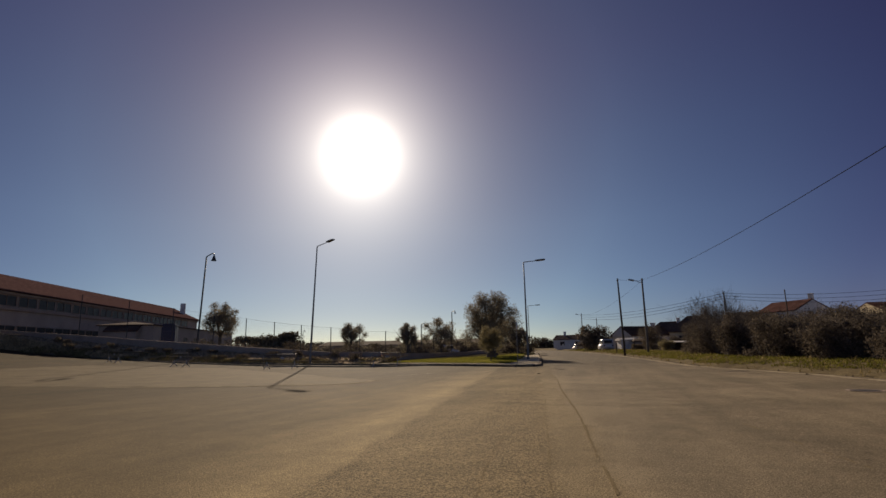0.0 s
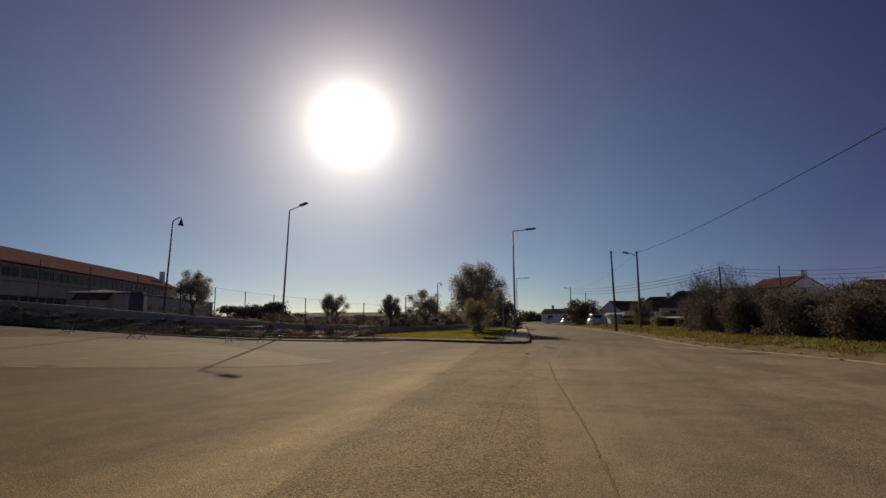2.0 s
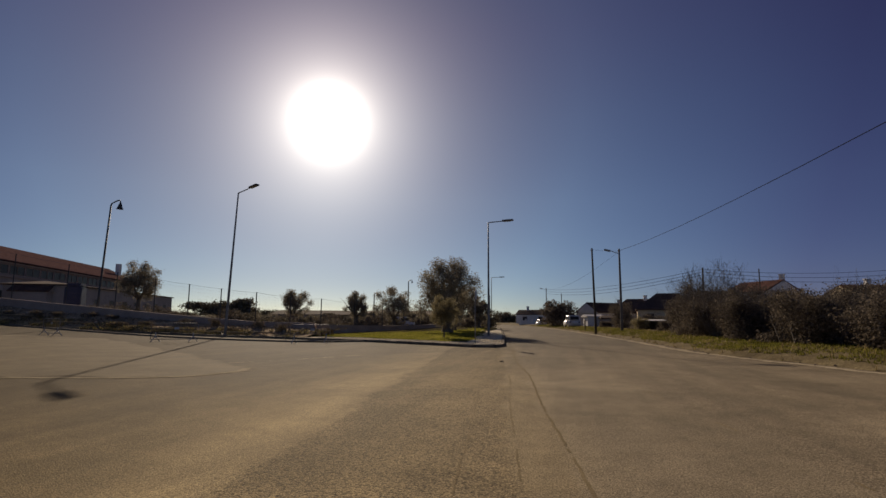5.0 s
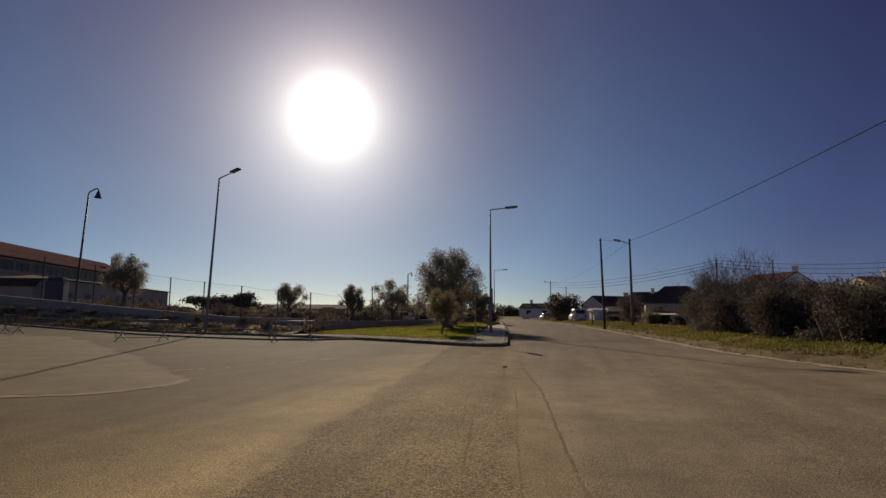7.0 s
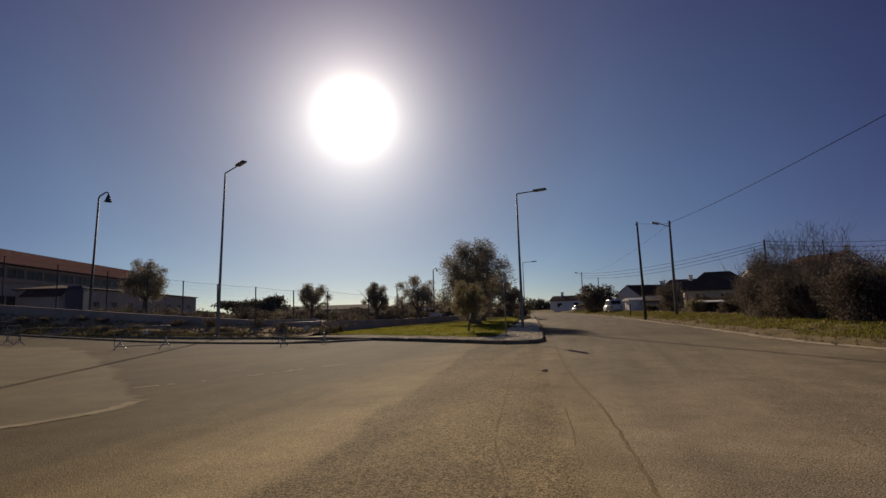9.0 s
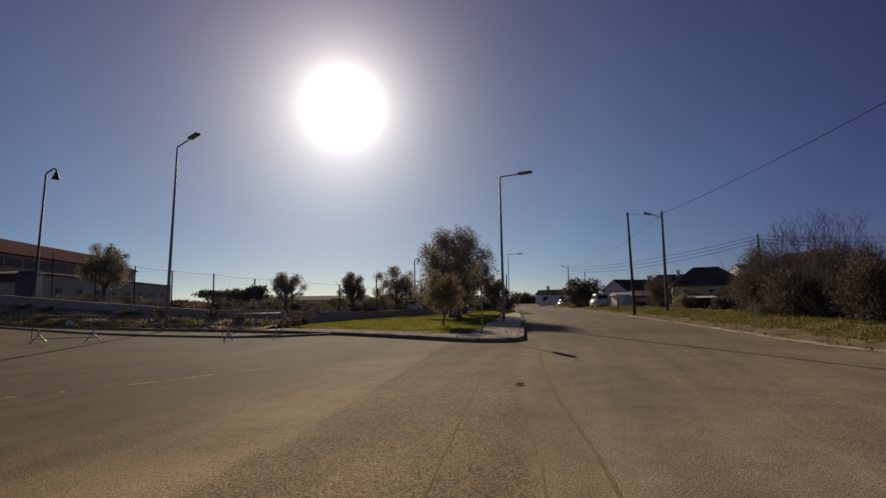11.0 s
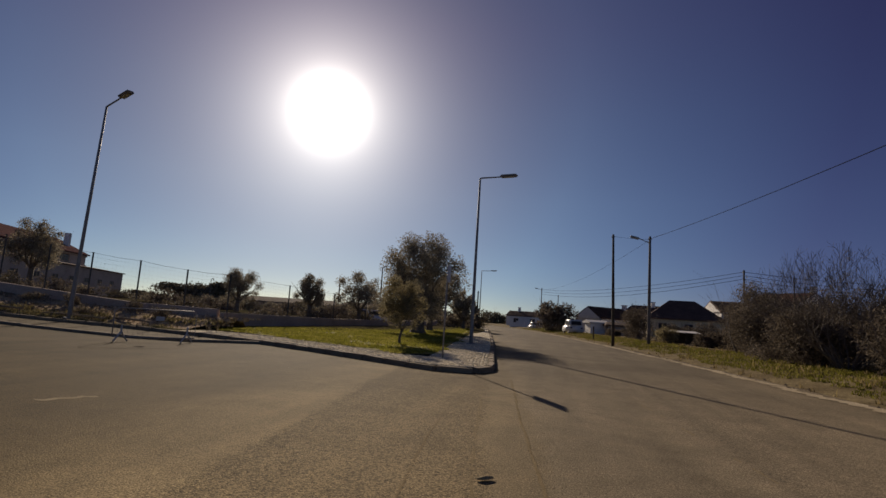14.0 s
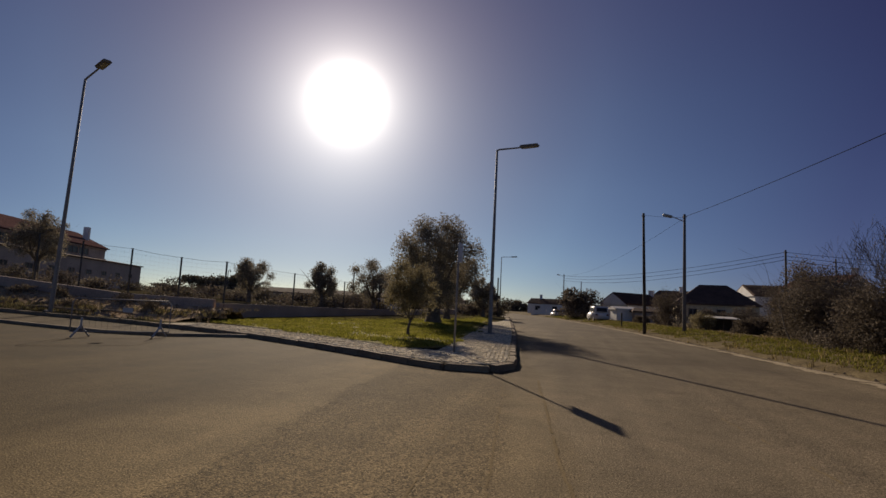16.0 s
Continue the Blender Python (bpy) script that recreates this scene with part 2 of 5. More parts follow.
def lane_material():
    """Asphalt whose old lanes differ: smooth tan, a dusty margin, a coarse worn strip, a pale strip, then the greyer lane."""
    m = mat("laid_asphalt", [(0.86, 0.85, 0.83), (1.0, 1.0, 1.0), (1.12, 1.11, 1.09)], 1.7, 0.92, bump=0.55, fine=60, spec=0.1, grain=0.6)
    n, l = m.node_tree.nodes, m.node_tree.links
    b, hsv = n["Principled BSDF"], next(k for k in n if k.bl_idname == "ShaderNodeHueSaturation")
    co = next(k for k in n if k.bl_idname == "ShaderNodeTexCoord")
    xyz = n.new("ShaderNodeSeparateXYZ")
    l.new(co.outputs["Object"], xyz.inputs[0])

    def calc(op, a, c, d=None):
        k = n.new("ShaderNodeMath")
        k.operation = op
        for q, v in zip(k.inputs, (a, c, d)):
            if v is None:
                continue
            if isinstance(v, (int, float)):
                q.default_value = v
            else:
                l.new(v, q)
        return k.outputs[0]

    across = calc("ADD", calc("MULTIPLY_ADD", xyz.outputs[1], 0.132, xyz.outputs[0]), -1.9)
    wob = n.new("ShaderNodeTexNoise")
    wob.inputs["Scale"].default_value, wob.inputs["Detail"].default_value = 0.5, 8
    l.new(co.outputs["Object"], wob.inputs["Vector"])
    u = calc("ADD", across, calc("MULTIPLY_ADD", wob.outputs["Fac"], 0.8, -0.4))
    f = calc("MULTIPLY_ADD", u, 1 / 14, 0.5)
    ramp = n.new("ShaderNodeValToRGB")
    # the two leftmost stops are darkened for the lens's dark corner
    stops = [(-7, (0.137, 0.1, 0.048)), (-4.4, (0.185, 0.136, 0.065)), (-2.9, (0.345, 0.259, 0.13)), (-2.42, (0.335, 0.251, 0.126)), (-2.3, (0.238, 0.177, 0.088)), (-1.1, (0.27, 0.201, 0.101)), (0.05, (0.255, 0.19, 0.098)), (0.2, (0.3, 0.229, 0.124)), (0.7, (0.29, 0.222, 0.124)), (0.85, (0.315, 0.248, 0.15)), (1.5, (0.26, 0.206, 0.131)), (3.0, (0.254, 0.202, 0.129)), (3.2, (0.23, 0.182, 0.117)), (7, (0.235, 0.186, 0.119))]
    cr = ramp.color_ramp
    while len(cr.elements) < len(stops):
        cr.elements.new(0.5)
    for e, (p, c) in zip(cr.elements, stops):
        e.position, e.color = p / 14 + 0.5, (*c, 1)
    l.new(f, ramp.inputs["Fac"])
    # long faint streaks left by wheels
    mp, st = n.new("ShaderNodeMapping"), n.new("ShaderNodeTexNoise")
    mp.inputs["Rotation"].default_value, mp.inputs["Scale"].default_value = (0, 0, radians(-5.2)), (1.6, 0.06, 1)
    st.inputs["Scale"].default_value, st.inputs["Detail"].default_value = 1.0, 5
    l.new(co.outputs["Object"], mp.inputs[0])
    l.new(mp.outputs[0], st.inputs["Vector"])
    streak = n.new("ShaderNodeMapRange")
    streak.inputs["From Min"].default_value, streak.inputs["From Max"].default_value, streak.inputs["To Min"].default_value, streak.inputs["To Max"].default_value = 0.3, 0.7, 0.86, 1.14
    l.new(st.outputs["Fac"], streak.inputs["Value"])
    # stones showing in the surface, strongest in the worn strip
    coarse = n.new("ShaderNodeValToRGB")
    wear = [(-7, 0.4), (-3.4, 0.4), (-2.5, 0.5), (-2.3, 1.0), (0.0, 0.95), (0.25, 0.3), (3.0, 0.35), (3.4, 0.6), (7, 0.5)]
    while len(coarse.color_ramp.elements) < len(wear):
        coarse.color_ramp.elements.new(0.5)
    for e, (q, v) in zip(coarse.color_ramp.elements, wear):
        e.position, e.color = q / 14 + 0.5, (v, v, v, 1)
    l.new(f, coarse.inputs["Fac"])
    stone, gap = n.new("ShaderNodeTexVoronoi"), n.new("ShaderNodeTexVoronoi")
    stone.inputs["Scale"].default_value, gap.inputs["Scale"].default_value = 62, 27
    for v in (stone, gap):
        l.new(co.outputs["Object"], v.inputs["Vector"])
    tint = n.new("ShaderNodeSeparateColor")
    l.new(stone.outputs["Color"], tint.inputs[0])
    tint2 = n.new("ShaderNodeSeparateColor")
    l.new(gap.outputs["Color"], tint2.inputs[0])
    speck = calc("ADD", calc("MULTIPLY_ADD", tint.outputs[0], 1.3, -0.65), calc("MULTIPLY_ADD", tint2.outputs[1], 0.4, -0.2))
    spk = calc("ADD", calc("MULTIPLY", speck, coarse.outputs["Color"]), 1.0)
    # drifts of pale dust, metres wide
    drift = n.new("ShaderNodeTexNoise")
    drift.inputs["Scale"].default_value, drift.inputs["Detail"].default_value, drift.inputs["Distortion"].default_value = 0.22, 4, 1.2
    l.new(co.outputs["Object"], drift.inputs["Vector"])
    haze = n.new("ShaderNodeMapRange")
    haze.inputs["From Min"].default_value, haze.inputs["From Max"].default_value, haze.inputs["To Min"].default_value, haze.inputs["To Max"].default_value = 0.36, 0.68, 0.86, 1.26
    l.new(drift.outputs["Fac"], haze.inputs["Value"])
    # falls darker towards the left of the junction, camera shading put into the colour, with a wandering edge
    old = n.new("ShaderNodeMapRange")
    old.inputs["From Min"].default_value, old.inputs["From Max"].default_value, old.inputs["To Min"].default_value, old.inputs["To Max"].default_value = 21.0, 37.0, 1.0, 0.62
    l.new(calc("ADD", calc("MULTIPLY_ADD", drift.outputs["Fac"], 8.0, -4.0), calc("MULTIPLY_ADD", xyz.outputs[0], -1.4, xyz.outputs[1])), old.inputs["Value"])
    val = calc("MULTIPLY", calc("MULTIPLY", calc("MULTIPLY", streak.outputs["Result"], spk), haze.outputs["Result"]), old.outputs["Result"])
    rise = n.new("ShaderNodeBump")
    rise.inputs["Distance"].default_value = 0.012
    l.new(calc("MULTIPLY", coarse.outputs["Color"], 0.55), rise.inputs["Strength"])
    l.new(calc("SUBTRACT", 1.0, stone.outputs["Distance"]), rise.inputs["Height"])
    l.new(next(k for k in n if k.bl_idname == "ShaderNodeBump" and k != rise).outputs["Normal"], rise.inputs["Normal"])
    l.new(rise.outputs["Normal"], b.inputs["Normal"])
    mix = n.new("ShaderNodeMix")
    mix.data_type, mix.blend_type = "RGBA", "MULTIPLY"
    mix.inputs["Factor"].default_value = 1
    l.new(hsv.outputs["Color"], mix.inputs["A"])
    l.new(ramp.outputs["Color"], mix.inputs["B"])
    h2 = n.new("ShaderNodeHueSaturation")
    l.new(mix.outputs["Result"], h2.inputs["Color"])
    l.new(val, h2.inputs["Value"])
    l.new(h2.outputs["Color"], b.inputs["Base Color"])
    return m


M_LANES = lane_material()

# ---- mesh tools ----
def terrain(x, y):
    """Height of the carriageway level: level by the road, climbing gently and then more steeply to the west, shaped to
    fit the camera's view.
    """
    return 0.00078 * min(66.0, max(0.0, -14.0 - x)) ** 2


def link(name, me, material, parent=None, label=""):
    me.materials.append(material)
    ob = new(name, me)
    ob.parent = parent
    if label:
        ob["label"] = label
    return ob


def part(name, bm, material, parent=None, label="", smooth=False):
    me = bpy.data.meshes.new(name)
    bmesh.ops.recalc_face_normals(bm, faces=bm.faces)
    bm.to_mesh(me)
    bm.free()
    if smooth:
        me.shade_smooth()
    return link(name, me, material, parent, label)


def raw(name, verts, faces, material, parent=None, label=""):
    me = bpy.data.meshes.new(name)
    me.from_pydata([tuple(v) for v in verts], [], faces)
    me.update()
    return link(name, me, material, parent, label)


def empty(name, x, y, z, turn=0.0, **tags):
    ob = new(name)
    ob.matrix_world = pose(x, y, z, 0, 0, turn)
    return tagged(ob, **tags)


def box(bm, cx, cy, cz, sx, sy, sz, bevel=0.0, turn=None):
    made = bmesh.ops.create_cube(bm, size=1)["verts"]
    bmesh.ops.scale(bm, vec=(sx, sy, sz), verts=made)
    if bevel:
        edges = list({e for v in made for e in v.link_edges})
        made = list({v for f in bmesh.ops.bevel(bm, geom=edges, offset=bevel, segments=2, affect="EDGES")["faces"] for v in f.verts} | {v for v in made if v.is_valid})
    m = Matrix.Translation((cx, cy, cz)) @ (turn if turn else Matrix())
    bmesh.ops.transform(bm, matrix=m, verts=made)
    return bm


def tube(bm, points, radii, sides=8):
    """A tapered pipe along points, closed at its ends."""
    rings, pts = [], [Vector(p) for p in points]
    for k, p in enumerate(pts):
        d = (pts[min(k + 1, len(pts) - 1)] - pts[max(k - 1, 0)]).normalized()
        a = d.orthogonal().normalized() if abs(d.z) < 0.99 else Vector((1, 0, 0))
        if k and abs(d.z) < 0.99 and rings:
            a = (last - d * last.dot(d)).normalized()
        last, b = a, d.cross(a)
        r = radii[k] if hasattr(radii, "__len__") else radii
        rings.append([bm.verts.new(p + r * (math.cos(2 * math.pi * s / sides) * a + math.sin(2 * math.pi * s / sides) * b)) for s in range(sides)])
    for lo, hi in zip(rings, rings[1:]):
        for s in range(sides):
            bm.faces.new((lo[s], lo[(s + 1) % sides], hi[(s + 1) % sides], hi[s]))
    bm.faces.new(rings[0][::-1])
    bm.faces.new(rings[-1])
    return bm


def B():
    return bmesh.new()


def smooth_line(points, step=0.6, jitter=0.0, seed=1):
    """A Catmull-Rom line through plan points, at even small steps."""
    rnd, out = random.Random(seed), []
    p = [Vector(q) for q in points]
    p = [2 * p[0] - p[1]] + p + [2 * p[-1] - p[-2]]
    for a, b, c, d in zip(p, p[1:], p[2:], p[3:]):
        n = max(2, int((c - b).length / step))
        for k in range(n):
            t = k / n
            out.append(0.5 * (2 * b + (c - a) * t + (2 * a - 5 * b + 4 * c - d) * t * t + (3 * b - a - 3 * c + d) * t ** 3))
    out.append(p[-2])
    return [q + Vector((rnd.uniform(-jitter, jitter), rnd.uniform(-jitter, jitter))) for q in out]


def normals(line):
    """Unit normals to the left of a plan line."""
    out = []
    for k in range(len(line)):
        d = (line[min(k + 1, len(line) - 1)] - line[max(k - 1, 0)]).normalized()
        out.append(Vector((-d.y, d.x)))
    return out


def ribbon(name, points, width, z, material, parent=None, label="", jitter=0.05, seed=3, step=0.4, broken=-2.0):
    line, rnd = smooth_line(points, step), random.Random(seed)
    side, verts, faces = normals(line), [], []
    for k, (p, n) in enumerate(zip(line, side)):
        w = width * (1 + 0.35 * noise.noise((p.x * 0.7, p.y * 0.7, seed)))
        j = rnd.uniform(-jitter, jitter) + 0.5 * width * noise.noise((p.x * 1.1, p.y * 1.1, seed + 0.5)) + (0.02 * noise.noise((p.x * 3, p.y * 3, seed)) if width < 0.1 else 0)
        verts += [(*(p + n * (w / 2 + j)), terrain(p.x, p.y) + z), (*(p - n * (w / 2 - j)), terrain(p.x, p.y) + z)]
        if k and noise.noise((p.x * 1.3, p.y * 1.3, seed + 3)) + 0.7 * noise.noise((p.x * 5, p.y * 5, seed)) > broken:
            faces.append((2 * k - 2, 2 * k - 1, 2 * k + 1, 2 * k))
    return raw(name, verts, faces, material, parent, label)


def inside(x, y, poly):
    hit = False
    for (ax, ay), (bx, by) in zip(poly, poly[1:] + poly[:1]):
        if (ay > y) != (by > y) and x < (bx - ax) * (y - ay) / (by - ay) + ax:
            hit = not hit
    return hit


# ---- ground, road and kerbs ----
KERB = [(-130, 51), (-80, 46), (-45, 43), (-30, 41.4), (-24.5, 41.1), (-20.5, 41.0), (-17.2, 40.4), (-13.5, 39.4), (-10.1, 37.8), (-7.5, 36.4), (-5.3, 35.1), (-4.2, 34.5), (-3.3, 34.45), (-2.75, 34.9), (-2.6, 36.0), (-2.95, 39), (-4.6, 53), (-8.2, 80), (-11.8, 105), (-19, 140), (-44, 230)]
EDGE = [(14.5, -80), (13.4, 0), (11.2, 18), (9.2, 26.5), (7.2, 32), (6.3, 40), (5.0, 53), (2.7, 72), (0.4, 88), (-3.3, 111), (-10, 140), (-14.5, 156), (-34, 230)]


def grid(name, xs, ys, height, material, **tags):
    verts = [(x, y, height(x, y)) for y in ys for x in xs]
    w = len(xs)
    faces = [(j * w + i, j * w + i + 1, (j + 1) * w + i + 1, (j + 1) * w + i) for j in range(len(ys) - 1) for i in range(w - 1)]
    return tagged(raw(name, verts, faces, material), **tags)


far = [-3500, -1800, -900, -500, -300, -200, -140, -90, -47, 0, 60, 140, 260, 500, 900, 1800, 3500]
grid("ground", far, [v + 60 for v in far], lambda x, y: -0.6, M_LAND, label="dry open land reaching to the horizon", category="ground", kind="structure")
road = grid("road", [-130 + 3 * k for k in range(60)], [-80 + 5 * k for k in range(63)], lambda x, y: -0.3 if x < -26 and y > 52 else terrain(x, y), M_LANES, label="worn sandy-brown asphalt road and junction", category="road", kind="structure")
kerb_line = smooth_line(KERB, 1.0)
edge_line = smooth_line(EDGE, 1.0)

# joints and pale edges, each a skin of its own on the asphalt
PATCH = [(-27, 34.0), (-17, 27.2), (-11.2, 22.4), (-8.2, 20.4), (-7.7, 19.3), (-8.4, 17.8), (-12, 16.4), (-26, 15.2), (-40, 17), (-40, 33)]
cells, verts, faces = {}, [], []
for i in range(112):
    for k in range(68):
        x, y = -40 + 0.3 * i, 14 + 0.3 * k
        if inside(x + 0.5 * noise.noise((x * 0.5, y * 0.5, 1)), y + 0.5 * noise.noise((x * 0.5, y * 0.5, 6)), PATCH):
            corner = []
            for a, b in ((i, k), (i + 1, k), (i + 1, k + 1), (i, k + 1)):
                if (a, b) not in cells:
                    cells[a, b] = len(verts)
                    px, py = -40 + 0.3 * a + 0.1 * noise.noise((a, b, 0.5)), 14 + 0.3 * b + 0.1 * noise.noise((b, a, 2.5))
                    verts.append((px, py, terrain(px, py) + 0.004))
                corner.append(cells[a, b])
            faces.append(corner)
raw("asphalt_patch", verts, faces, M_PATCH, road, "large smooth paler asphalt patch")
ribbon("dust_strip", [(-8.0, 20.3), (-7.75, 19.3), (-8.5, 17.8), (-12, 16.5), (-18, 15.6)], 0.22, 0.008, M_DUSTY, road, "pale dust along the edge of a patch", 0.04, 7, 0.15)
ribbon("dust_strip", [(-10.6, 20.9), (-9.2, 22.6), (-8.4, 24.0), (-7.7, 25.6), (-6.9, 27.3)], 0.12, 0.0015, M_DUSTY, road, "thin pale line of drifted dust", 0.06, 41, 0.08, 0.02)
SEAM_R = [(0.9, 3), (0.6, 5.3), (0.3, 8.7), (-0.15, 12.5), (-0.75, 16.9), (-1.15, 18.5), (-1.5, 21), (-1.95, 24.5), (-2.15, 26), (-2.5, 29.5)]
SEAM_A = [(1.8, 1), (1.3, 5.4), (0.9, 8.5), (0.5, 12), (-0.05, 16.2), (-0.5, 20.3), (-1.35, 24.6), (-1.8, 28), (-2.25, 32)]
SEAM_B = [(2.6, 0), (1.9, 5.3), (1.5, 9), (0.95, 13), (0.6, 15.4), (0.0, 20.5), (-0.35, 22.5), (-0.75, 25), (-1.15, 28), (-1.4, 30.2), (-1.8, 33.8)]
SEAM_D = [(5.2, 2), (4.4, 7), (3.9, 10), (3.2, 14), (2.6, 18), (1.6, 26), (0.8, 33)]
for line, width, seed, gap, wander in ((SEAM_R, 0.02, 23, -0.1, 0.006), (SEAM_A, 0.022, 9, -0.1, 0.006), (SEAM_B, 0.034, 10, -0.45, 0.006), (SEAM_D, 0.03, 25, 0.2, 0.012)):
    ribbon("asphalt_joint", line, width, 0.005 if seed == 10 else 0.0018 + 0.00002 * seed, M_SEAM, road, "worn open joint", wander, seed, 0.06, gap)
# loose grit on the worn strip
grit = random.Random(31)
verts, faces = [], []
for k in range(3500):
    y = grit.uniform(1, 34)
    x = 1.9 - 0.132 * y + grit.choice((grit.gauss(-1.1, 0.7), grit.gauss(-1.1, 0.7), grit.gauss(0.8, 0.25), grit.uniform(-8, 6)))
    s, n = grit.uniform(0.003, 0.007), len(verts)
    verts += [(x + s * grit.uniform(0.6, 1.2), y, 0.001), (x - s * 0.6, y + s, 0.001), (x - s * 0.6, y - s * grit.uniform(0.6, 1.2), 0.001), (x, y, s * 1.1)]
    faces += [(n, n + 1, n + 3), (n + 1, n + 2, n + 3), (n + 2, n, n + 3)]
tagged(raw("grit", verts, faces, M_RUBBLE), "loose pale grit scattered on the asphalt", "grit", kind="stuff")

# raised land inside the kerb
rim = [Vector(p) for p in kerb_line]
land = [(p.x, p.y) for p in rim] + [(-90, 330), (-300, 330), (-300, 60)]
bm = B()
loop = [bm.verts.new((x, y, min(1.0, terrain(x, y)) + 0.13 if y < 240 and x > -140 else 0.1)) for x, y in land]
for a, b in zip(loop, loop[1:] + loop[:1]):
    bm.edges.new((a, b))
bmesh.ops.triangle_fill(bm, use_beauty=True, edges=bm.edges)
tagged(part("earth_plot", bm, M_LAND), "bare brown earth behind the kerb", "ground", kind="structure")

# rough field behind the boundary wall, levelling out to the north
grid("field", [-131 + 3 * k for k in range(38)], [46 + 4 * k for k in range(48)], lambda x, y: (terrain(x, y) if y < 49 else min(terrain(x, y), 1.15)) + 0.06, M_LAND, label="rough dry field behind the boundary wall", category="ground", kind="structure")

# the pale paved strip behind the kerb round the corner
side = normals(kerb_line)
verts, faces = [], []
near = [k for k, p in enumerate(kerb_line) if p.x > -18 and p.y < 110]
for n, k in enumerate(near):
    p, s = kerb_line[k], side[k]
    w = 1.9 + 0.25 * noise.noise((p.x, p.y, 0))
    corner = max(0.0, 1 - (p - Vector((-3.2, 35.0))).length / 3.0)
    q = p + s * (w + 1.0 * corner)
    verts += [(*(p + s * 0.1), 0.138), (*q, 0.15)]
    if n:
        faces.append((2 * n - 2, 2 * n - 1, 2 * n + 1, 2 * n))
tagged(raw("pavement", verts, faces, M_PAVE), "pale limestone sett pavement along the kerb", "pavement", kind="structure")

# the setts themselves, each a small proud block with open joints round it
verts, faces = [], []
stone = random.Random(77)
for a, b in zip(kerb_line, kerb_line[1:]):
    if b.x < -15.5 or b.y > 56 or a.x > 0:
        continue
    d = (b - a).normalized()
    n, run_length = Vector((-d.y, d.x)), (b - a).length
    for i in range(max(1, round(run_length / 0.12))):
        for k in range(17):
            q = a + d * (i + 0.5 + stone.uniform(-0.12, 0.12)) * run_length / max(1, round(run_length / 0.12)) + n * (0.18 + 0.115 * k + stone.uniform(-0.02, 0.02))
            if stone.random() < 0.06 + 0.03 * max(0, k - 11):
                continue
            w, top, turn, v = stone.uniform(0.042, 0.056), 0.157 + stone.uniform(-0.005, 0.006), stone.uniform(-0.3, 0.3), len(verts)
            ring = [(q + Vector((math.cos(turn + math.pi * (0.25 + m / 2)), math.sin(turn + math.pi * (0.25 + m / 2)))) * w * stone.uniform(1.15, 1.5)) for m in range(4)]
            verts += [(p.x, p.y, 0.142) for p in ring] + [(q.x + (p.x - q.x) * 0.85, q.y + (p.y - q.y) * 0.9, top + stone.uniform(-0.003, 0.003)) for p in ring]
            faces += [(v + 4, v + 5, v + 6, v + 7)] + [(v + m, v + (m + 1) % 4, v + 4 + (m + 1) % 4, v + 4 + m) for m in range(4)]
tagged(raw("setts", verts, faces, M_SETT), "small worn pale limestone setts along the kerb", "setts", kind="stuff")

# turf on the corner plot
TURF = [(-17.2, 43.4), (-13.6, 41.6), (-10.6, 40.0), (-7.6, 38.4), (-5.6, 37.2), (-4.9, 38.2), (-5.3, 42), (-6.6, 52), (-8.6, 66), (-10.8, 82), (-13, 95), (-16.5, 95), (-17.5, 62), (-18.2, 50), (-18.4, 46.4)]
bm = B()
loop = [bm.verts.new((x, y, 0.17)) for x, y in TURF]
bm.faces.new(loop)
tagged(part("lawn", bm, M_TURF), "patchy green turf on the corner plot", "grass", kind="structure")

# right-hand verge: a low bank that rises from the road's broken edge
def verge_z(off, y):
    return -0.03 + 0.46 * min(1.0, max(0.0, off / 3.0)) ** 0.8 + 0.1 * noise.noise((off * 0.4, y * 0.25, 3)) * min(1, off) + 0.045 * max(0.0, off - 16)


OFFS = [0, 0.25, 0.6, 1.1, 1.8, 2.6, 3.6, 5, 8, 14, 30, 80, 250]
eside = normals(edge_line)
verts, faces = [], []
for k, (p, s) in enumerate(zip(edge_line, eside)):
    for o in OFFS:
        q = p - s * (o + (0.25 * noise.noise((p.y * 0.6, 1, 2)) if o < 0.3 else 0))
        verts.append((*q, verge_z(o, p.y)))
    if k:
        w = len(OFFS)
        faces += [((k - 1) * w + i, k * w + i, k * w + i + 1, (k - 1) * w + i + 1) for i in range(w - 1)]
verge = tagged(raw("verge", verts, faces, M_BANK), "grassy roadside bank", "verge", kind="structure")
ribbon("dirt_edge", [(p.x - 0.38, p.y) for p in edge_line[::6] if -10 < p.y < 120], 0.42, 0.012, M_PALEDUST, verge, "crumbling dusty road edge", 0.1, 21, 0.14, -0.55)

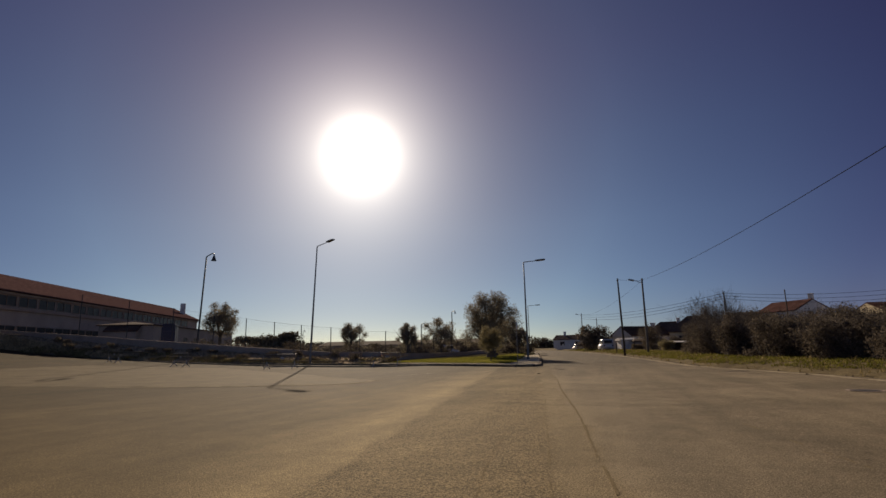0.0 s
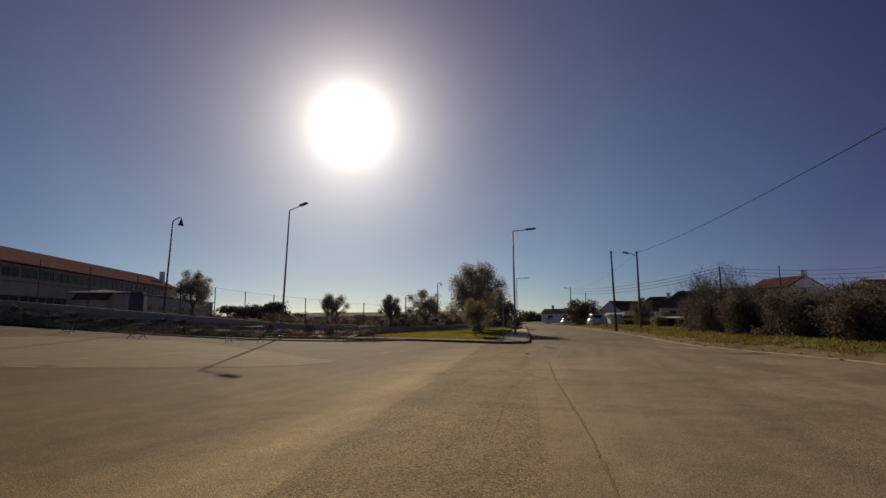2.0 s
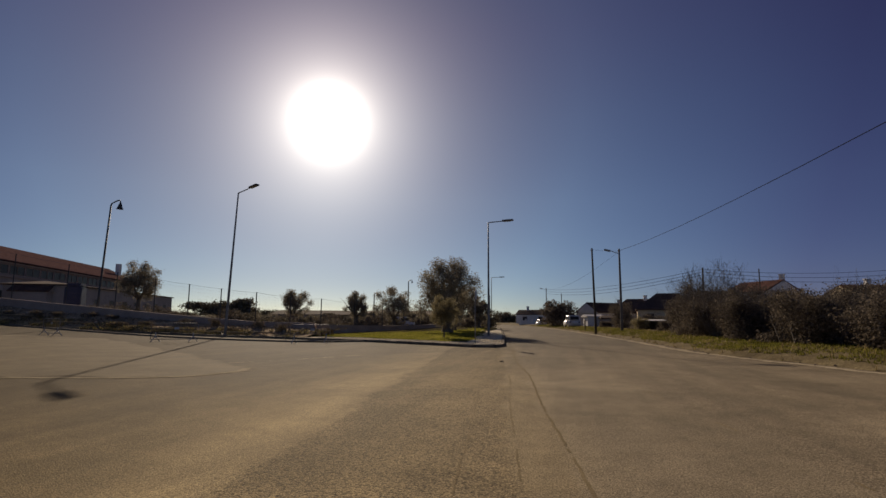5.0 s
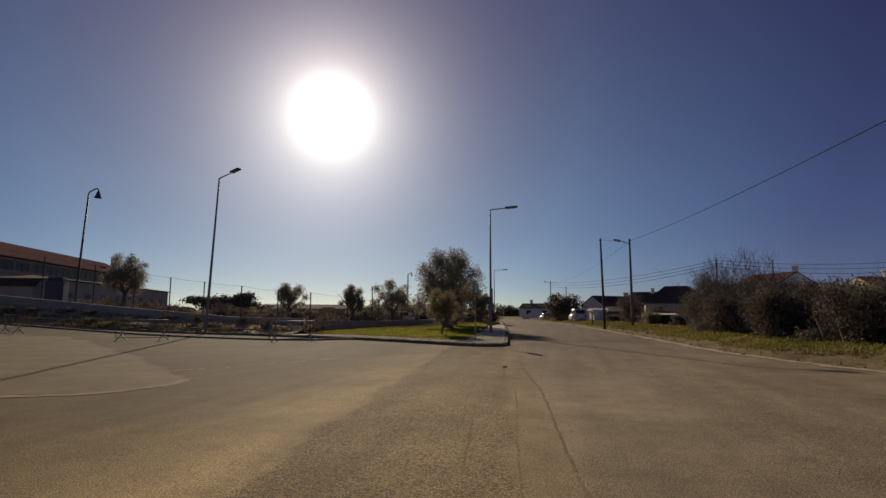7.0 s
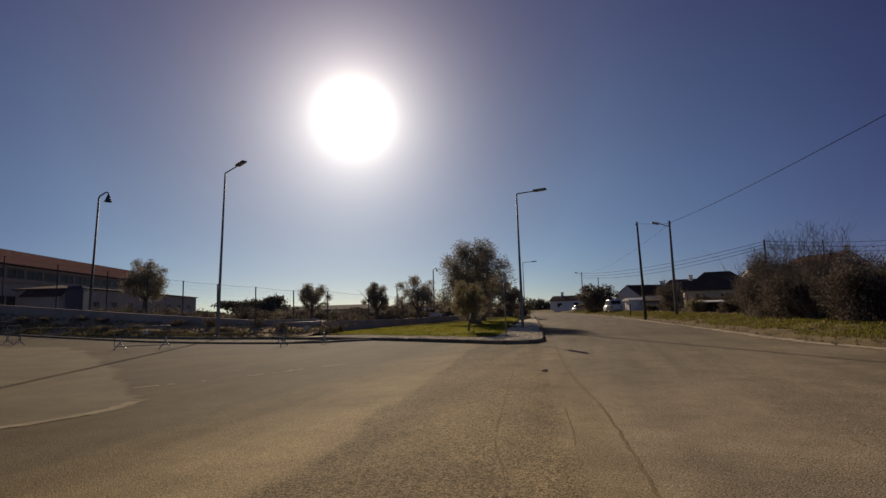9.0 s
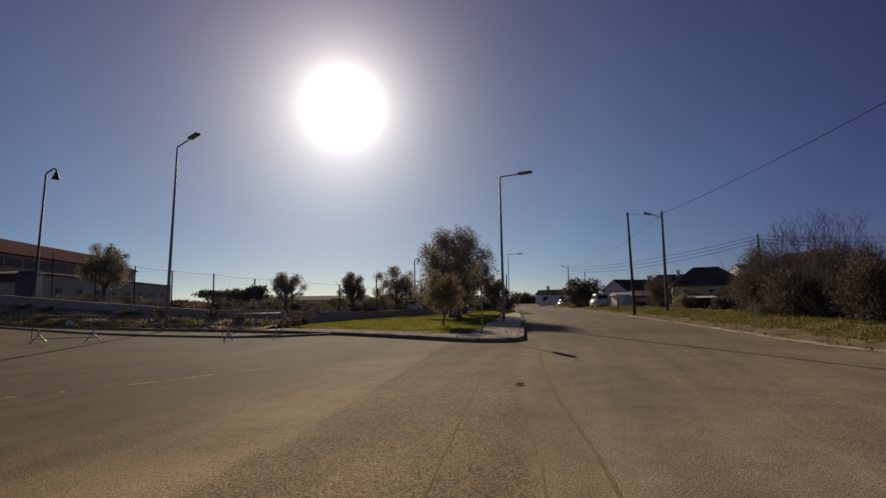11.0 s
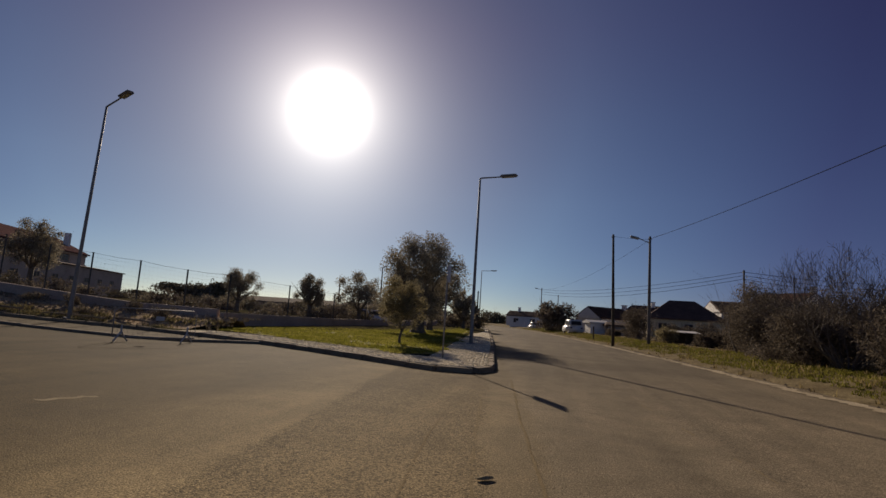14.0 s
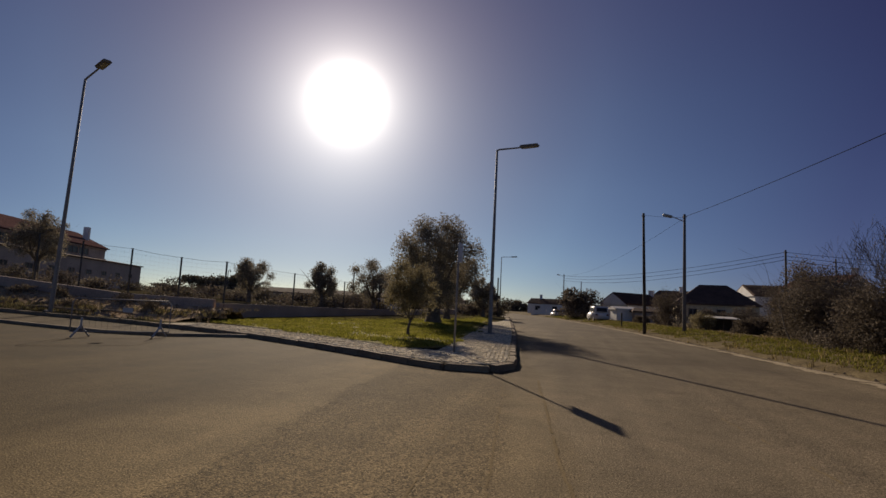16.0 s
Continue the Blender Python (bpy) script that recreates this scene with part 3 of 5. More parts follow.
# ---- plants ----
def leaves(lobes, count, size, seed, thin=0.55):
    """Small leaf blades spread through lobes (x, y, z, rx, ry, rz), denser near their skins; returns verts and faces."""
    rng = np.random.default_rng(seed)
    lob = np.array(lobes, float)
    vol = lob[:, 3] * lob[:, 4] * lob[:, 5]
    pick = rng.choice(len(lob), count, p=vol / vol.sum())
    d = rng.normal(size=(count, 3))
    d /= np.linalg.norm(d, axis=1)[:, None]
    r = rng.random(count) ** thin
    r *= 1 + 0.18 * np.sin(7 * d[:, 0] + 3 * d[:, 2] + pick) + 0.1 * rng.normal(size=count)
    c = lob[pick, :3] + d * r[:, None] * lob[pick, 3:]
    a = rng.normal(size=(count, 3))
    a /= np.linalg.norm(a, axis=1)[:, None]
    b = np.cross(a, rng.normal(size=(count, 3)))
    b /= np.linalg.norm(b, axis=1)[:, None]
    s = size * (0.6 + 0.8 * rng.random(count))[:, None]
    v = np.stack([c - a * s, c + b * s * 0.42, c + a * s, c - b * s * 0.42], 1).reshape(-1, 3)
    f = np.arange(4 * count).reshape(-1, 4)
    return v.tolist(), f.tolist()


def branch(bm, start, way, length, radius, depth, rnd, sides=6, spread=0.6, droop=0.0):
    p, d, pts, rad = Vector(start), Vector(way).normalized(), [Vector(start)], [radius]
    for k in range(4):
        d = (d + Vector((rnd.uniform(-0.25, 0.25), rnd.uniform(-0.25, 0.25), rnd.uniform(-0.1, 0.2) - droop))).normalized()
        p = p + d * length / 4
        pts.append(p.copy())
        rad.append(max(0.004, radius * (1 - 0.16 * (k + 1))))
    tube(bm, pts, rad, sides)
    if depth:
        for k in range(rnd.choice((2, 3, 3))):
            t = rnd.choice((2, 3, 4))
            w = d + Vector((rnd.uniform(-1, 1), rnd.uniform(-1, 1), rnd.uniform(-0.35, 0.7))) * spread
            branch(bm, pts[t], w, length * rnd.uniform(0.55, 0.8), max(0.004, rad[t] * 0.62), depth - 1, rnd, max(3, sides - 1), spread, droop)


def tree(name, x, y, z, height, width, seed, material, leaf=0.14, count=5000, bole=0.25, trunk_h=0.3, lobes=9, category="tree", label="", group="", lean=0.0):
    rnd = random.Random(seed)
    ob = empty(name, x, y, z, label=label, category=category, group=group)
    bm = B()
    th = height * trunk_h
    tube(bm, [(0, 0, -0.15), (0.02, 0.03, 0.12), (lean * 0.3, 0, th * 0.45), (lean, 0.05, th)], [bole * 1.5, bole * 1.15, bole * 0.9, bole * 0.8], 9)
    for k in range(5):
        a = 2 * math.pi * k / 5 + rnd.uniform(-0.4, 0.4)
        branch(bm, (lean, 0.05, th * rnd.uniform(0.8, 1)), (math.cos(a), math.sin(a), rnd.uniform(0.7, 1.6)), height * 0.36, bole * 0.45, 2, rnd)
    part("trunk", bm, M_BARK, ob, "", True)
    cz, ch = height * (1 + trunk_h * 0.75) / 2, height * (1 - trunk_h * 0.75) / 2
    lob = [(lean * 0.5, 0, cz, width * 0.24, width * 0.24, ch * 0.5)]
    for k in range(lobes * 2):
        a, e = 2.4 * k + rnd.uniform(-0.3, 0.3), -0.85 + 1.75 * (k + 0.5) / (lobes * 2)
        q = math.sqrt(max(0.08, 1 - e * e)) * (1.0 if e < 0.4 else 0.9) * rnd.uniform(0.55, 1.18)
        s = rnd.uniform(0.075, 0.165)
        lob.append((math.cos(a) * q * width * 0.36, math.sin(a) * q * width * 0.36, cz + e * ch * 0.84, width * s, width * s, width * s * rnd.uniform(0.8, 1.15)))
    part_v, part_f = leaves(lob, count, leaf, seed)
    part_v = [(a, b, min(max(c, height * 0.1), height * 1.02)) for a, b, c in part_v]
    raw("crown", part_v, part_f, material, ob)
    return ob


def bush(x, y, z, sx, sy, h, seed, material=None, count=2600, leaf=0.11, label="dense dark scrub bush on the bank", name="bush", group="roadside scrub"):
    rnd = random.Random(seed)
    ob = empty(name, x, y, z, label=label, category="bush", group=group)
    bm = B()
    for k in range(6):
        branch(bm, (rnd.uniform(-0.3, 0.3) * sx, rnd.uniform(-0.3, 0.3) * sy, -0.1), (rnd.uniform(-0.6, 0.6), rnd.uniform(-0.6, 0.6), 1), h * 0.6, 0.05, 2, rnd, 4)
    tagged(part("stem", bm, M_PALEBARK, ob), kind="stuff")
    lob = [(0, 0, h * 0.42, sx * 0.42, sy * 0.42, h * 0.42)]
    for k in range(10):
        lob.append((rnd.uniform(-0.4, 0.4) * sx, rnd.uniform(-0.4, 0.4) * sy, h * (rnd.uniform(0.25, 0.8) if k < 7 else rnd.uniform(0.08, 0.25)), sx * rnd.uniform(0.14, 0.26), sy * rnd.uniform(0.14, 0.26), h * rnd.uniform(0.14, 0.25)))
    v, f = leaves(lob, count, leaf, seed, 0.5)
    v = [(a, b, max(0.0, c)) for a, b, c in v]
    raw("foliage", v, f, material or M_HEDGE, ob)
    return ob


def blades(name, spots, height, material, seed, width=0.016, **tags):
    """Tufts of upright blades at (x, y, z)."""
    rnd, verts, faces = random.Random(seed), [], []
    for x, y, z in spots:
        for k in range(4):
            a, h = rnd.uniform(0, 6.283), height * rnd.uniform(0.45, 1.3)
            bx, by = x + rnd.uniform(-0.06, 0.06), y + rnd.uniform(-0.06, 0.06)
            lx, ly = math.cos(a) * h * 0.5, math.sin(a) * h * 0.5
            wx, wy = -math.sin(a) * width, math.cos(a) * width
            n = len(verts)
            verts += [(bx - wx, by - wy, z), (bx + wx, by + wy, z), (bx + lx * 0.4 + wx * 0.7, by + ly * 0.4 + wy * 0.7, z + h * 0.6), (bx + lx * 0.4 - wx * 0.7, by + ly * 0.4 - wy * 0.7, z + h * 0.6), (bx + lx, by + ly, z + h * 0.95)]
            faces += [(n, n + 1, n + 2, n + 3), (n + 3, n + 2, n + 4)]
    return tagged(raw(name, verts, faces, material), kind="stuff", **tags)


# ---- boundary wall, fence and rubble ----
def wall_run(name, pts, tops, thick, label):
    verts, faces = [], []
    line = [Vector(p) for p in pts]
    nn = normals(line)
    for p, n, t in zip(line, nn, tops):
        g = terrain(p.x, p.y) - 0.1
        a, b = p - n * thick / 2, p + n * thick / 2
        verts += [(*a, g), (*a, t), (*b, t), (*b, g)]
    for k in range(len(pts) - 1):
        i = 4 * k
        faces += [(i + j, i + 4 + j, i + 4 + (j + 1) % 4, i + (j + 1) % 4) for j in range(4)]
    i = len(verts) - 4
    faces += [(0, 1, 2, 3), (i + 3, i + 2, i + 1, i)]
    ob = tagged(raw(name, verts, faces, M_CONC), label, "wall", kind="structure")
    bm = ob.modifiers.new("edge", "BEVEL")
    bm.width, bm.segments = 0.02, 1
    return ob


wall_run("wall_west", [(-90, 46.6), (-75, 46.4), (-60, 46.2), (-45.5, 46), (-34, 45.9), (-24.5, 45.9), (-18.9, 45.9)], [6.0, 5.0, 3.9, 2.75, 1.86, 1.2, 1.12], 0.24, "low grey rendered boundary wall")
wall_run("wall_east", [(-18.7, 45.9), (-18.4, 51), (-17.9, 59), (-17.0, 72), (-17.5, 92), (-24, 125)], [0.95, 0.9, 0.8, 0.8, 0.9, 1.0], 0.24, "low grey rendered boundary wall")

edge = [(-11.75, 38.55), (-12.7, 37.9), (-13.6, 37.0), (-15.6, 36.5), (-18.3, 36.8), (-21, 37.1), (-26, 38), (-33, 39.7), (-45, 41.7), (-62, 43.5)]
low = wall_run("kerb_edge", edge, [terrain(x, y) + 0.1 for x, y in edge], 0.2, "low worn kerb edge in front of the earth heap")
low.data.materials[0] = M_KERB
tagged(low, "low worn kerb edge in front of the earth heap", "kerb", kind="structure")

fence = empty("fence", -28, 46, 0, label="tall wire mesh fence on dark steel posts", category="fence", group="")
POSTS = [(-58.5, 46.4, 8.6), (-51, 46.3, 7.5), (-44.4, 46.2, 6.35), (-38.8, 46.15, 5.5), (-34.6, 46.1, 4.85), (-31.1, 46.1, 4.35), (-27.9, 46.1, 3.95), (-24.5, 46.1, 3.6), (-21.3, 46.1, 3.2), (-18.6, 46.2, 3.05), (-18.4, 52.6, 2.9), (-17.9, 58.9, 2.75), (-17.5, 65, 2.75), (-17.1, 71, 2.75)]
for x, y, t in POSTS:
    bm = B()
    tube(bm, [(x + 28, y - 46, terrain(x, y) - 0.1), (x + 28, y - 46, t)], 0.045, 8)
    box(bm, x + 28, y - 46, t + 0.01, 0.11, 0.11, 0.03, 0.008)
    part("post", bm, M_DARKSTEEL, fence)
verts, faces = [], []
for (ax, ay, at), (bx, by, bt) in zip(POSTS, POSTS[1:]):
    a, b = Vector((ax + 28, ay - 46 + 0.05, 0)), Vector((bx + 28, by - 46 + 0.05, 0))
    n = max(2, int((b - a).length / 0.28))
    def strand(p, q, r=0.006):
        k = len(verts)
        up = Vector((0, 0, r)) if abs((q - p).z) < (q - p).length * 0.7 else Vector((r, 0, 0))
        verts.extend([tuple(p - up), tuple(q - up), tuple(q + up), tuple(p + up)])
        faces.append((k, k + 1, k + 2, k + 3))
    for j in range(14):
        f = 0.12 + 0.88 * j / 13
        sag = 0.05 if j == 13 else 0
        m = (a + b) / 2
        strand(Vector((a.x, a.y, at * f)), Vector((m.x, m.y, (at + bt) / 2 * f - sag)), 0.008 if j == 13 else 0.0022)
        strand(Vector((m.x, m.y, (at + bt) / 2 * f - sag)), Vector((b.x, b.y, bt * f)), 0.008 if j == 13 else 0.0022)
    for k in range(1, n):
        p = a.lerp(b, k / n)
        strand(Vector((p.x, p.y, 0.3)), Vector((p.x, p.y, at + (bt - at) * k / n)), 0.002)
raw("wire_mesh", verts, faces, M_STEEL, fence, "thin galvanised wire mesh")

# heap of earth and broken stone between kerb and wall
def heap_z(x, y):
    f = min(1.0, max(0.0, (y - 41.5) / 3.6)) * min(1.0, max(0.0, (46.6 - y) / 0.6))
    lump = min(1.0, max(0.0, (y - 41.5) / 0.8)) * min(1.0, max(0.0, (46.6 - y) / 0.6))
    return terrain(x, y) + 0.10 + f * (0.55 + max(0.0, -24 - x) * 0.025) + lump * (0.16 * abs(noise.noise((x * 0.35, y * 0.6, 1))) + 0.06 * noise.noise((x * 1.1, y * 1.1, 5)))



heap = grid("earth_heap", [-92 + 0.5 * k for k in range(150)], [41.3 + 0.3 * k for k in range(19)], lambda x, y: heap_z(x, y) if y > 41.4 + max(0.0, -35 - x) * 0.1 else terrain(x, y) - 0.15, M_SOIL, label="long heap of brown earth and rubble along the wall", category="earth heap", kind="stuff")
rnd = random.Random(4)
verts, faces = [], []
for k in range(2600):
    x = rnd.uniform(-75, -16.5)
    y = rnd.uniform(41.7 + max(0, -35 - x) * 0.1, 45.4)
    if x > -21 and y < 42.6:
        continue
    z, s = heap_z(x, y), rnd.choice((0.04, 0.05, 0.07, 0.08, 0.1, 0.16)) * rnd.uniform(0.6, 1.4)
    n = len(verts)
    for a in ((1, 0, 0), (0, 1, 0), (-1, 0, 0), (0, -1, 0), (0, 0, 0.8), (0.2, 0.1, -0.6)):
        verts.append((x + a[0] * s * rnd.uniform(0.6, 1.3), y + a[1] * s * rnd.uniform(0.6, 1.3), z + a[2] * s * rnd.uniform(0.6, 1.2)))
    faces += [(n + i, n + (i + 1) % 4, n + 4) for i in range(4)] + [(n + (i + 1) % 4, n + i, n + 5) for i in range(4)]
tagged(raw("rubble", verts, faces, M_RUBBLE), "loose broken stones and concrete lumps on the heap", "rubble", kind="stuff")
spots = []
for k in range(2600):
    x, y = rnd.uniform(-75, -16), rnd.uniform(41.7, 45.5)
    if noise.noise((x * 0.3, y * 0.5, 9)) > -0.05:
        spots.append((x, y, heap_z(x, y) - 0.02))
blades("dry_weeds", spots, 0.15, M_HEAPWEED, 8, 0.016, label="dry brown weeds on the earth heap", category="weeds")

spots = []
for k in range(1500):
    x, y = rnd.uniform(-62, -16), rnd.uniform(41.5, 44.0)
    if noise.noise((x * 0.5, y * 0.8, 19)) > 0.1:
        spots.append((x, y, heap_z(x, y) - 0.02))
blades("dry_weeds", spots, 0.13, M_DRY, 18, 0.012, label="sparse straw-coloured weeds along the foot of the heap", category="weeds")

spots = []
for k in range(4200):
    x, y = rnd.uniform(-62, -17), 41.5 + 2.2 * rnd.random() ** 1.4
    if noise.noise((x * 0.4, y * 0.7, 29)) > 0.0:
        spots.append((x, y, heap_z(x, y) - 0.02))
blades("dry_weeds", spots, 0.2, M_STALE, 28, 0.02, label="yellow-green weeds on the foot of the heap", category="weeds")
for k in range(17):
    x, y = -60 + 2.5 * k + rnd.uniform(-0.8, 0.8), rnd.uniform(43.0, 44.8)
    bush(x, y, heap_z(x, y) - 0.05, rnd.uniform(0.9, 1.9), rnd.uniform(0.7, 1.1), rnd.uniform(0.4, 0.85), 300 + k, M_HEAPWEED, 900, 0.05, label="withered brown weed clump on the earth heap", name="weed_clump", group="weed clumps on the heap")


def lying_pole(x, y, turn, length, r):
    ob = empty("wooden_pole", x, y, heap_z(x, y) + 0.12, turn, label="weathered wooden pole lying on the earth heap", category="pole", group="poles on the heap")
    bm = B()
    tube(bm, [(-length / 2, 0, 0), (-length * 0.2, 0.04, 0.03), (length * 0.25, -0.03, 0.01), (length / 2, 0, -0.04)], [r, r * 0.95, r * 0.8, r * 0.65], 8)
    part("shaft", bm, M_DRYWOOD, ob, "", True)


for x, y, turn, length, r in ((-30.5, 42.2, -6, 6.5, 0.07), (-39.5, 42.6, 4, 5.2, 0.08), (-24.5, 42.0, -3, 4.4, 0.06), (-46.5, 43.2, -8, 5.0, 0.09), (-21.3, 42.3, -14, 3.0, 0.06)):
    lying_pole(x, y, turn, length, r)

# ---- grass ----
spots = []
while len(spots) < 24000:
    x, y = rnd.uniform(-21, -4.2), 36 + 59 * rnd.random() ** 1.6
    ox, oy = 0.8 * noise.noise((x * 0.9, y * 0.9, 11)), 0.8 * noise.noise((x * 0.9, y * 0.9, 17))
    if inside(x + ox, y + oy, TURF) and (noise.noise((x * 0.5, y * 0.5, 2)) > -0.25 or rnd.random() < 0.3):
        spots.append((x, y, 0.165))
blades("grass", spots, 0.075, M_GRASS, 5, 0.015, label="short green grass on the corner plot", category="grass")
spots = []
for k in range(64000):
    i = rnd.randrange(len(edge_line) - 1)
    p, s = edge_line[i].lerp(edge_line[i + 1], rnd.random()), eside[i]
    if not 12 < p.y < 135:
        continue
    o = 0.75 + 4.6 * rnd.random() + 0.5 * noise.noise((p.y * 0.35, 5, 5))
    q = p - s * o
    if noise.noise((q.x * 0.4, q.y * 0.3, 7)) + 0.6 * noise.noise((q.x * 1.3, q.y * 1.1, 4)) + 0.16 * o > -0.12:
        spots.append((q.x, q.y, verge_z(o, p.y) - 0.02))
blades("grass", spots, 0.115, M_VERGE, 6, 0.016, label="rough green grass on the roadside bank", category="grass")

spots = []
for k in range(8000):
    i = rnd.randrange(len(edge_line) - 1)
    p, s = edge_line[i].lerp(edge_line[i + 1], rnd.random()), eside[i]
    o = 0.1 + 6.0 * rnd.random()
    q = p - s * o
    if 12 < p.y < 120 and noise.noise((q.x * 0.9, q.y * 0.8, 14)) > 0.02:
        spots.append((q.x, q.y, verge_z(o, p.y) - 0.02))
blades("dry_weeds", spots, 0.22, M_DRY, 16, 0.018, label="dry straw-coloured weeds on the roadside bank", category="weeds")
verts, faces = [], []
for k in range(900):
    i = rnd.randrange(len(edge_line) - 1)
    p, s = edge_line[i].lerp(edge_line[i + 1], rnd.random()), eside[i]
    if not 12 < p.y < 70:
        continue
    q, z, w, n = p - s * rnd.gauss(0.15, 0.25), 0.02, rnd.uniform(0.02, 0.07), len(verts)
    for a in ((1, 0, 0), (0, 1, 0), (-1, 0, 0), (0, -1, 0), (0, 0, 0.8)):
        verts.append((q.x + a[0] * w * rnd.uniform(0.6, 1.3), q.y + a[1] * w * rnd.uniform(0.6, 1.3), z + a[2] * w))
    faces += [(n + j, n + (j + 1) % 4, n + 4) for j in range(4)]
tagged(raw("edge_stones", verts, faces, M_RUBBLE), "loose stones along the crumbling road edge", "stones", kind="stuff")

# ---- trees ----
tree("olive_tree", -10.9, 58.6, 0.12, 7.5, 7.8, 11, M_OLIVE, 0.075, 40000, 0.55, 0.14, 16, label="large bushy olive tree with a thick trunk on the lawn")
tree("olive_tree", -7.5, 42.6, 0.12, 3.0, 2.8, 12, M_OLIVE2, 0.035, 19000, 0.06, 0.24, 8, label="young grey-green olive tree on the lawn", lean=0.1)
tree("olive_tree", -12.4, 68.5, 0.12, 6.0, 5.0, 13, M_OLIVE, 0.09, 14000, 0.3, 0.2, 8, label="olive tree behind the large one")
tree("olive_tree", -12.6, 88, 0.12, 5.2, 4.5, 14, M_OLIVE, 0.14, 6000, 0.25, 0.2, 8, label="olive tree by the far kerb")
tree("olive_tree", -37.0, 75.0, 0.1, 5.4, 5.3, 15, M_OLIVE, 0.085, 11000, 0.3, 0.36, 8, label="old olive tree behind the fence", group="olive trees behind the fence")
tree("olive_tree", -25.4, 70.0, 0.1, 4.9, 4.1, 16, M_OLIVE, 0.08, 11000, 0.28, 0.36, 8, label="old olive tree behind the fence", group="olive trees behind the fence")
tree("olive_tree", -22.4, 76, 0.1, 6.0, 6.4, 17, M_OLIVE, 0.085, 13000, 0.3, 0.22, 8, label="old olive tree behind the fence", group="olive trees behind the fence")
tree("round_tree", -50.3, 61.0, 1.2, 7.6, 6.0, 19, M_OLIVE, 0.085, 17000, 0.28, 0.34, 11, label="round-crowned tree in front of the long building")

# ---- lamps and poles ----
def street_lamp(x, y, z, height, arm, turn, label, lean=0.0, rise=0.03):
    ob = empty("street_lamp", x, y, z, turn, label=label, category="street lamp", group="street lamps")
    ob.matrix_world = pose(x, y, z, 0, lean, turn)
    bm = B()
    tube(bm, [(0, 0, -0.2), (0, 0, 0.5), (0, 0, height * 0.5), (0, 0, height)], [0.105, 0.1, 0.076, 0.052], 12)
    part("pole", bm, M_STEEL, ob, "", True)
    bm = B()
    box(bm, 0, 0, 0.02, 0.4, 0.4, 0.04, 0.01)
    part("base_plate", bm, M_STEEL, ob)
    bm = B()
    tube(bm, [(0, 0, height - 0.06), (0.08, 0, height + 0.01), (arm, 0, height + rise)], [0.045, 0.045, 0.035], 8)
    part("arm", bm, M_STEEL, ob, "", True)
    bm = B()
    tilt = Matrix.Rotation(-math.atan2(rise, arm), 4, "Y")
    box(bm, arm + 0.4, 0, height + 0.03 + rise * (1 + 0.4 / arm), 0.95, 0.38, 0.13, 0.05, tilt)
    head = part("lamp_head", bm, M_STEEL, ob, "flat grey lamp head")
    bm = B()
    box(bm, arm + 0.38, 0, height - 0.045 + rise * (1 + 0.38 / arm), 0.6, 0.22, 0.03, 0.01, tilt)
    part("diffuser", bm, M_LENS, head)
    return ob


street_lamp(-24.05, 41.55, 0.25, 10.75, 1.5, -22, "tall galvanised street lamp with a flat head behind the kerb", 3.5, 0.28)
street_lamp(-5.2, 48.4, 0.14, 9.15, 1.25, -10, "tall galvanised street lamp with a flat head on the pavement")
street_lamp(-13.0, 104.6, 0.13, 9.2, 1.6, -5, "tall galvanised street lamp along the far kerb")


def swan_lamp(x, y, z, height, label, lean=0.0, s=0.55):
    """A post with a hooked bracket of reach s and a bell-shaped hanging lamp."""
    ob = empty("yard_lamp", x, y, z, 0, label=label, category="lamp post", group="yard lamps")
    ob.matrix_world = pose(x, y, z, 0, lean, 0)
    bm = B()
    tube(bm, [(0, 0, -0.3), (0, 0, 0.3), (0, 0, height - 0.45 * s)], [0.12, 0.11, 0.075], 10)
    part("pole", bm, M_DARKSTEEL, ob, "", True)
    bm = B()
    tube(bm, [(0, 0, height - 0.5 * s), (0.08 * s, 0, height - 0.3 * s), (0.7 * s, 0, height - 0.02 * s), (0.9 * s, 0, height), (1.02 * s, 0, height - 0.1 * s), (1.05 * s, 0, height - 0.3 * s)], 0.06, 8)
    part("bracket", bm, M_DARKSTEEL, ob, "", True)
    bm = B()
    tube(bm, [(1.05 * s, 0, height - 0.26 * s), (1.05 * s, 0, height - 0.5 * s), (1.05 * s, 0, height - 0.7 * s), (1.05 * s, 0, height - 0.85 * s)], [0.09 * s, 0.17 * s, 0.23 * s, 0.32 * s], 12)
    part("bell_shade", bm, M_DARKSTEEL, ob, "bell-shaped dark shade")
    return ob


swan_lamp(-41.6, 46.9, 0.6, 11.9, "dark lamp post with a bell-shaped hanging lamp behind the wall", 3.0, 1.0)
swan_lamp(-23.4, 85.8, 0.1, 7.5, "dark lamp post with a hooked arm behind the fence")
swan_lamp(-28, 83, 0.1, 5.4, "dark lamp post with a hooked arm behind the fence")
swan_lamp(-75, 122, 0.1, 6.6, "distant dark lamp post with a hooked arm")


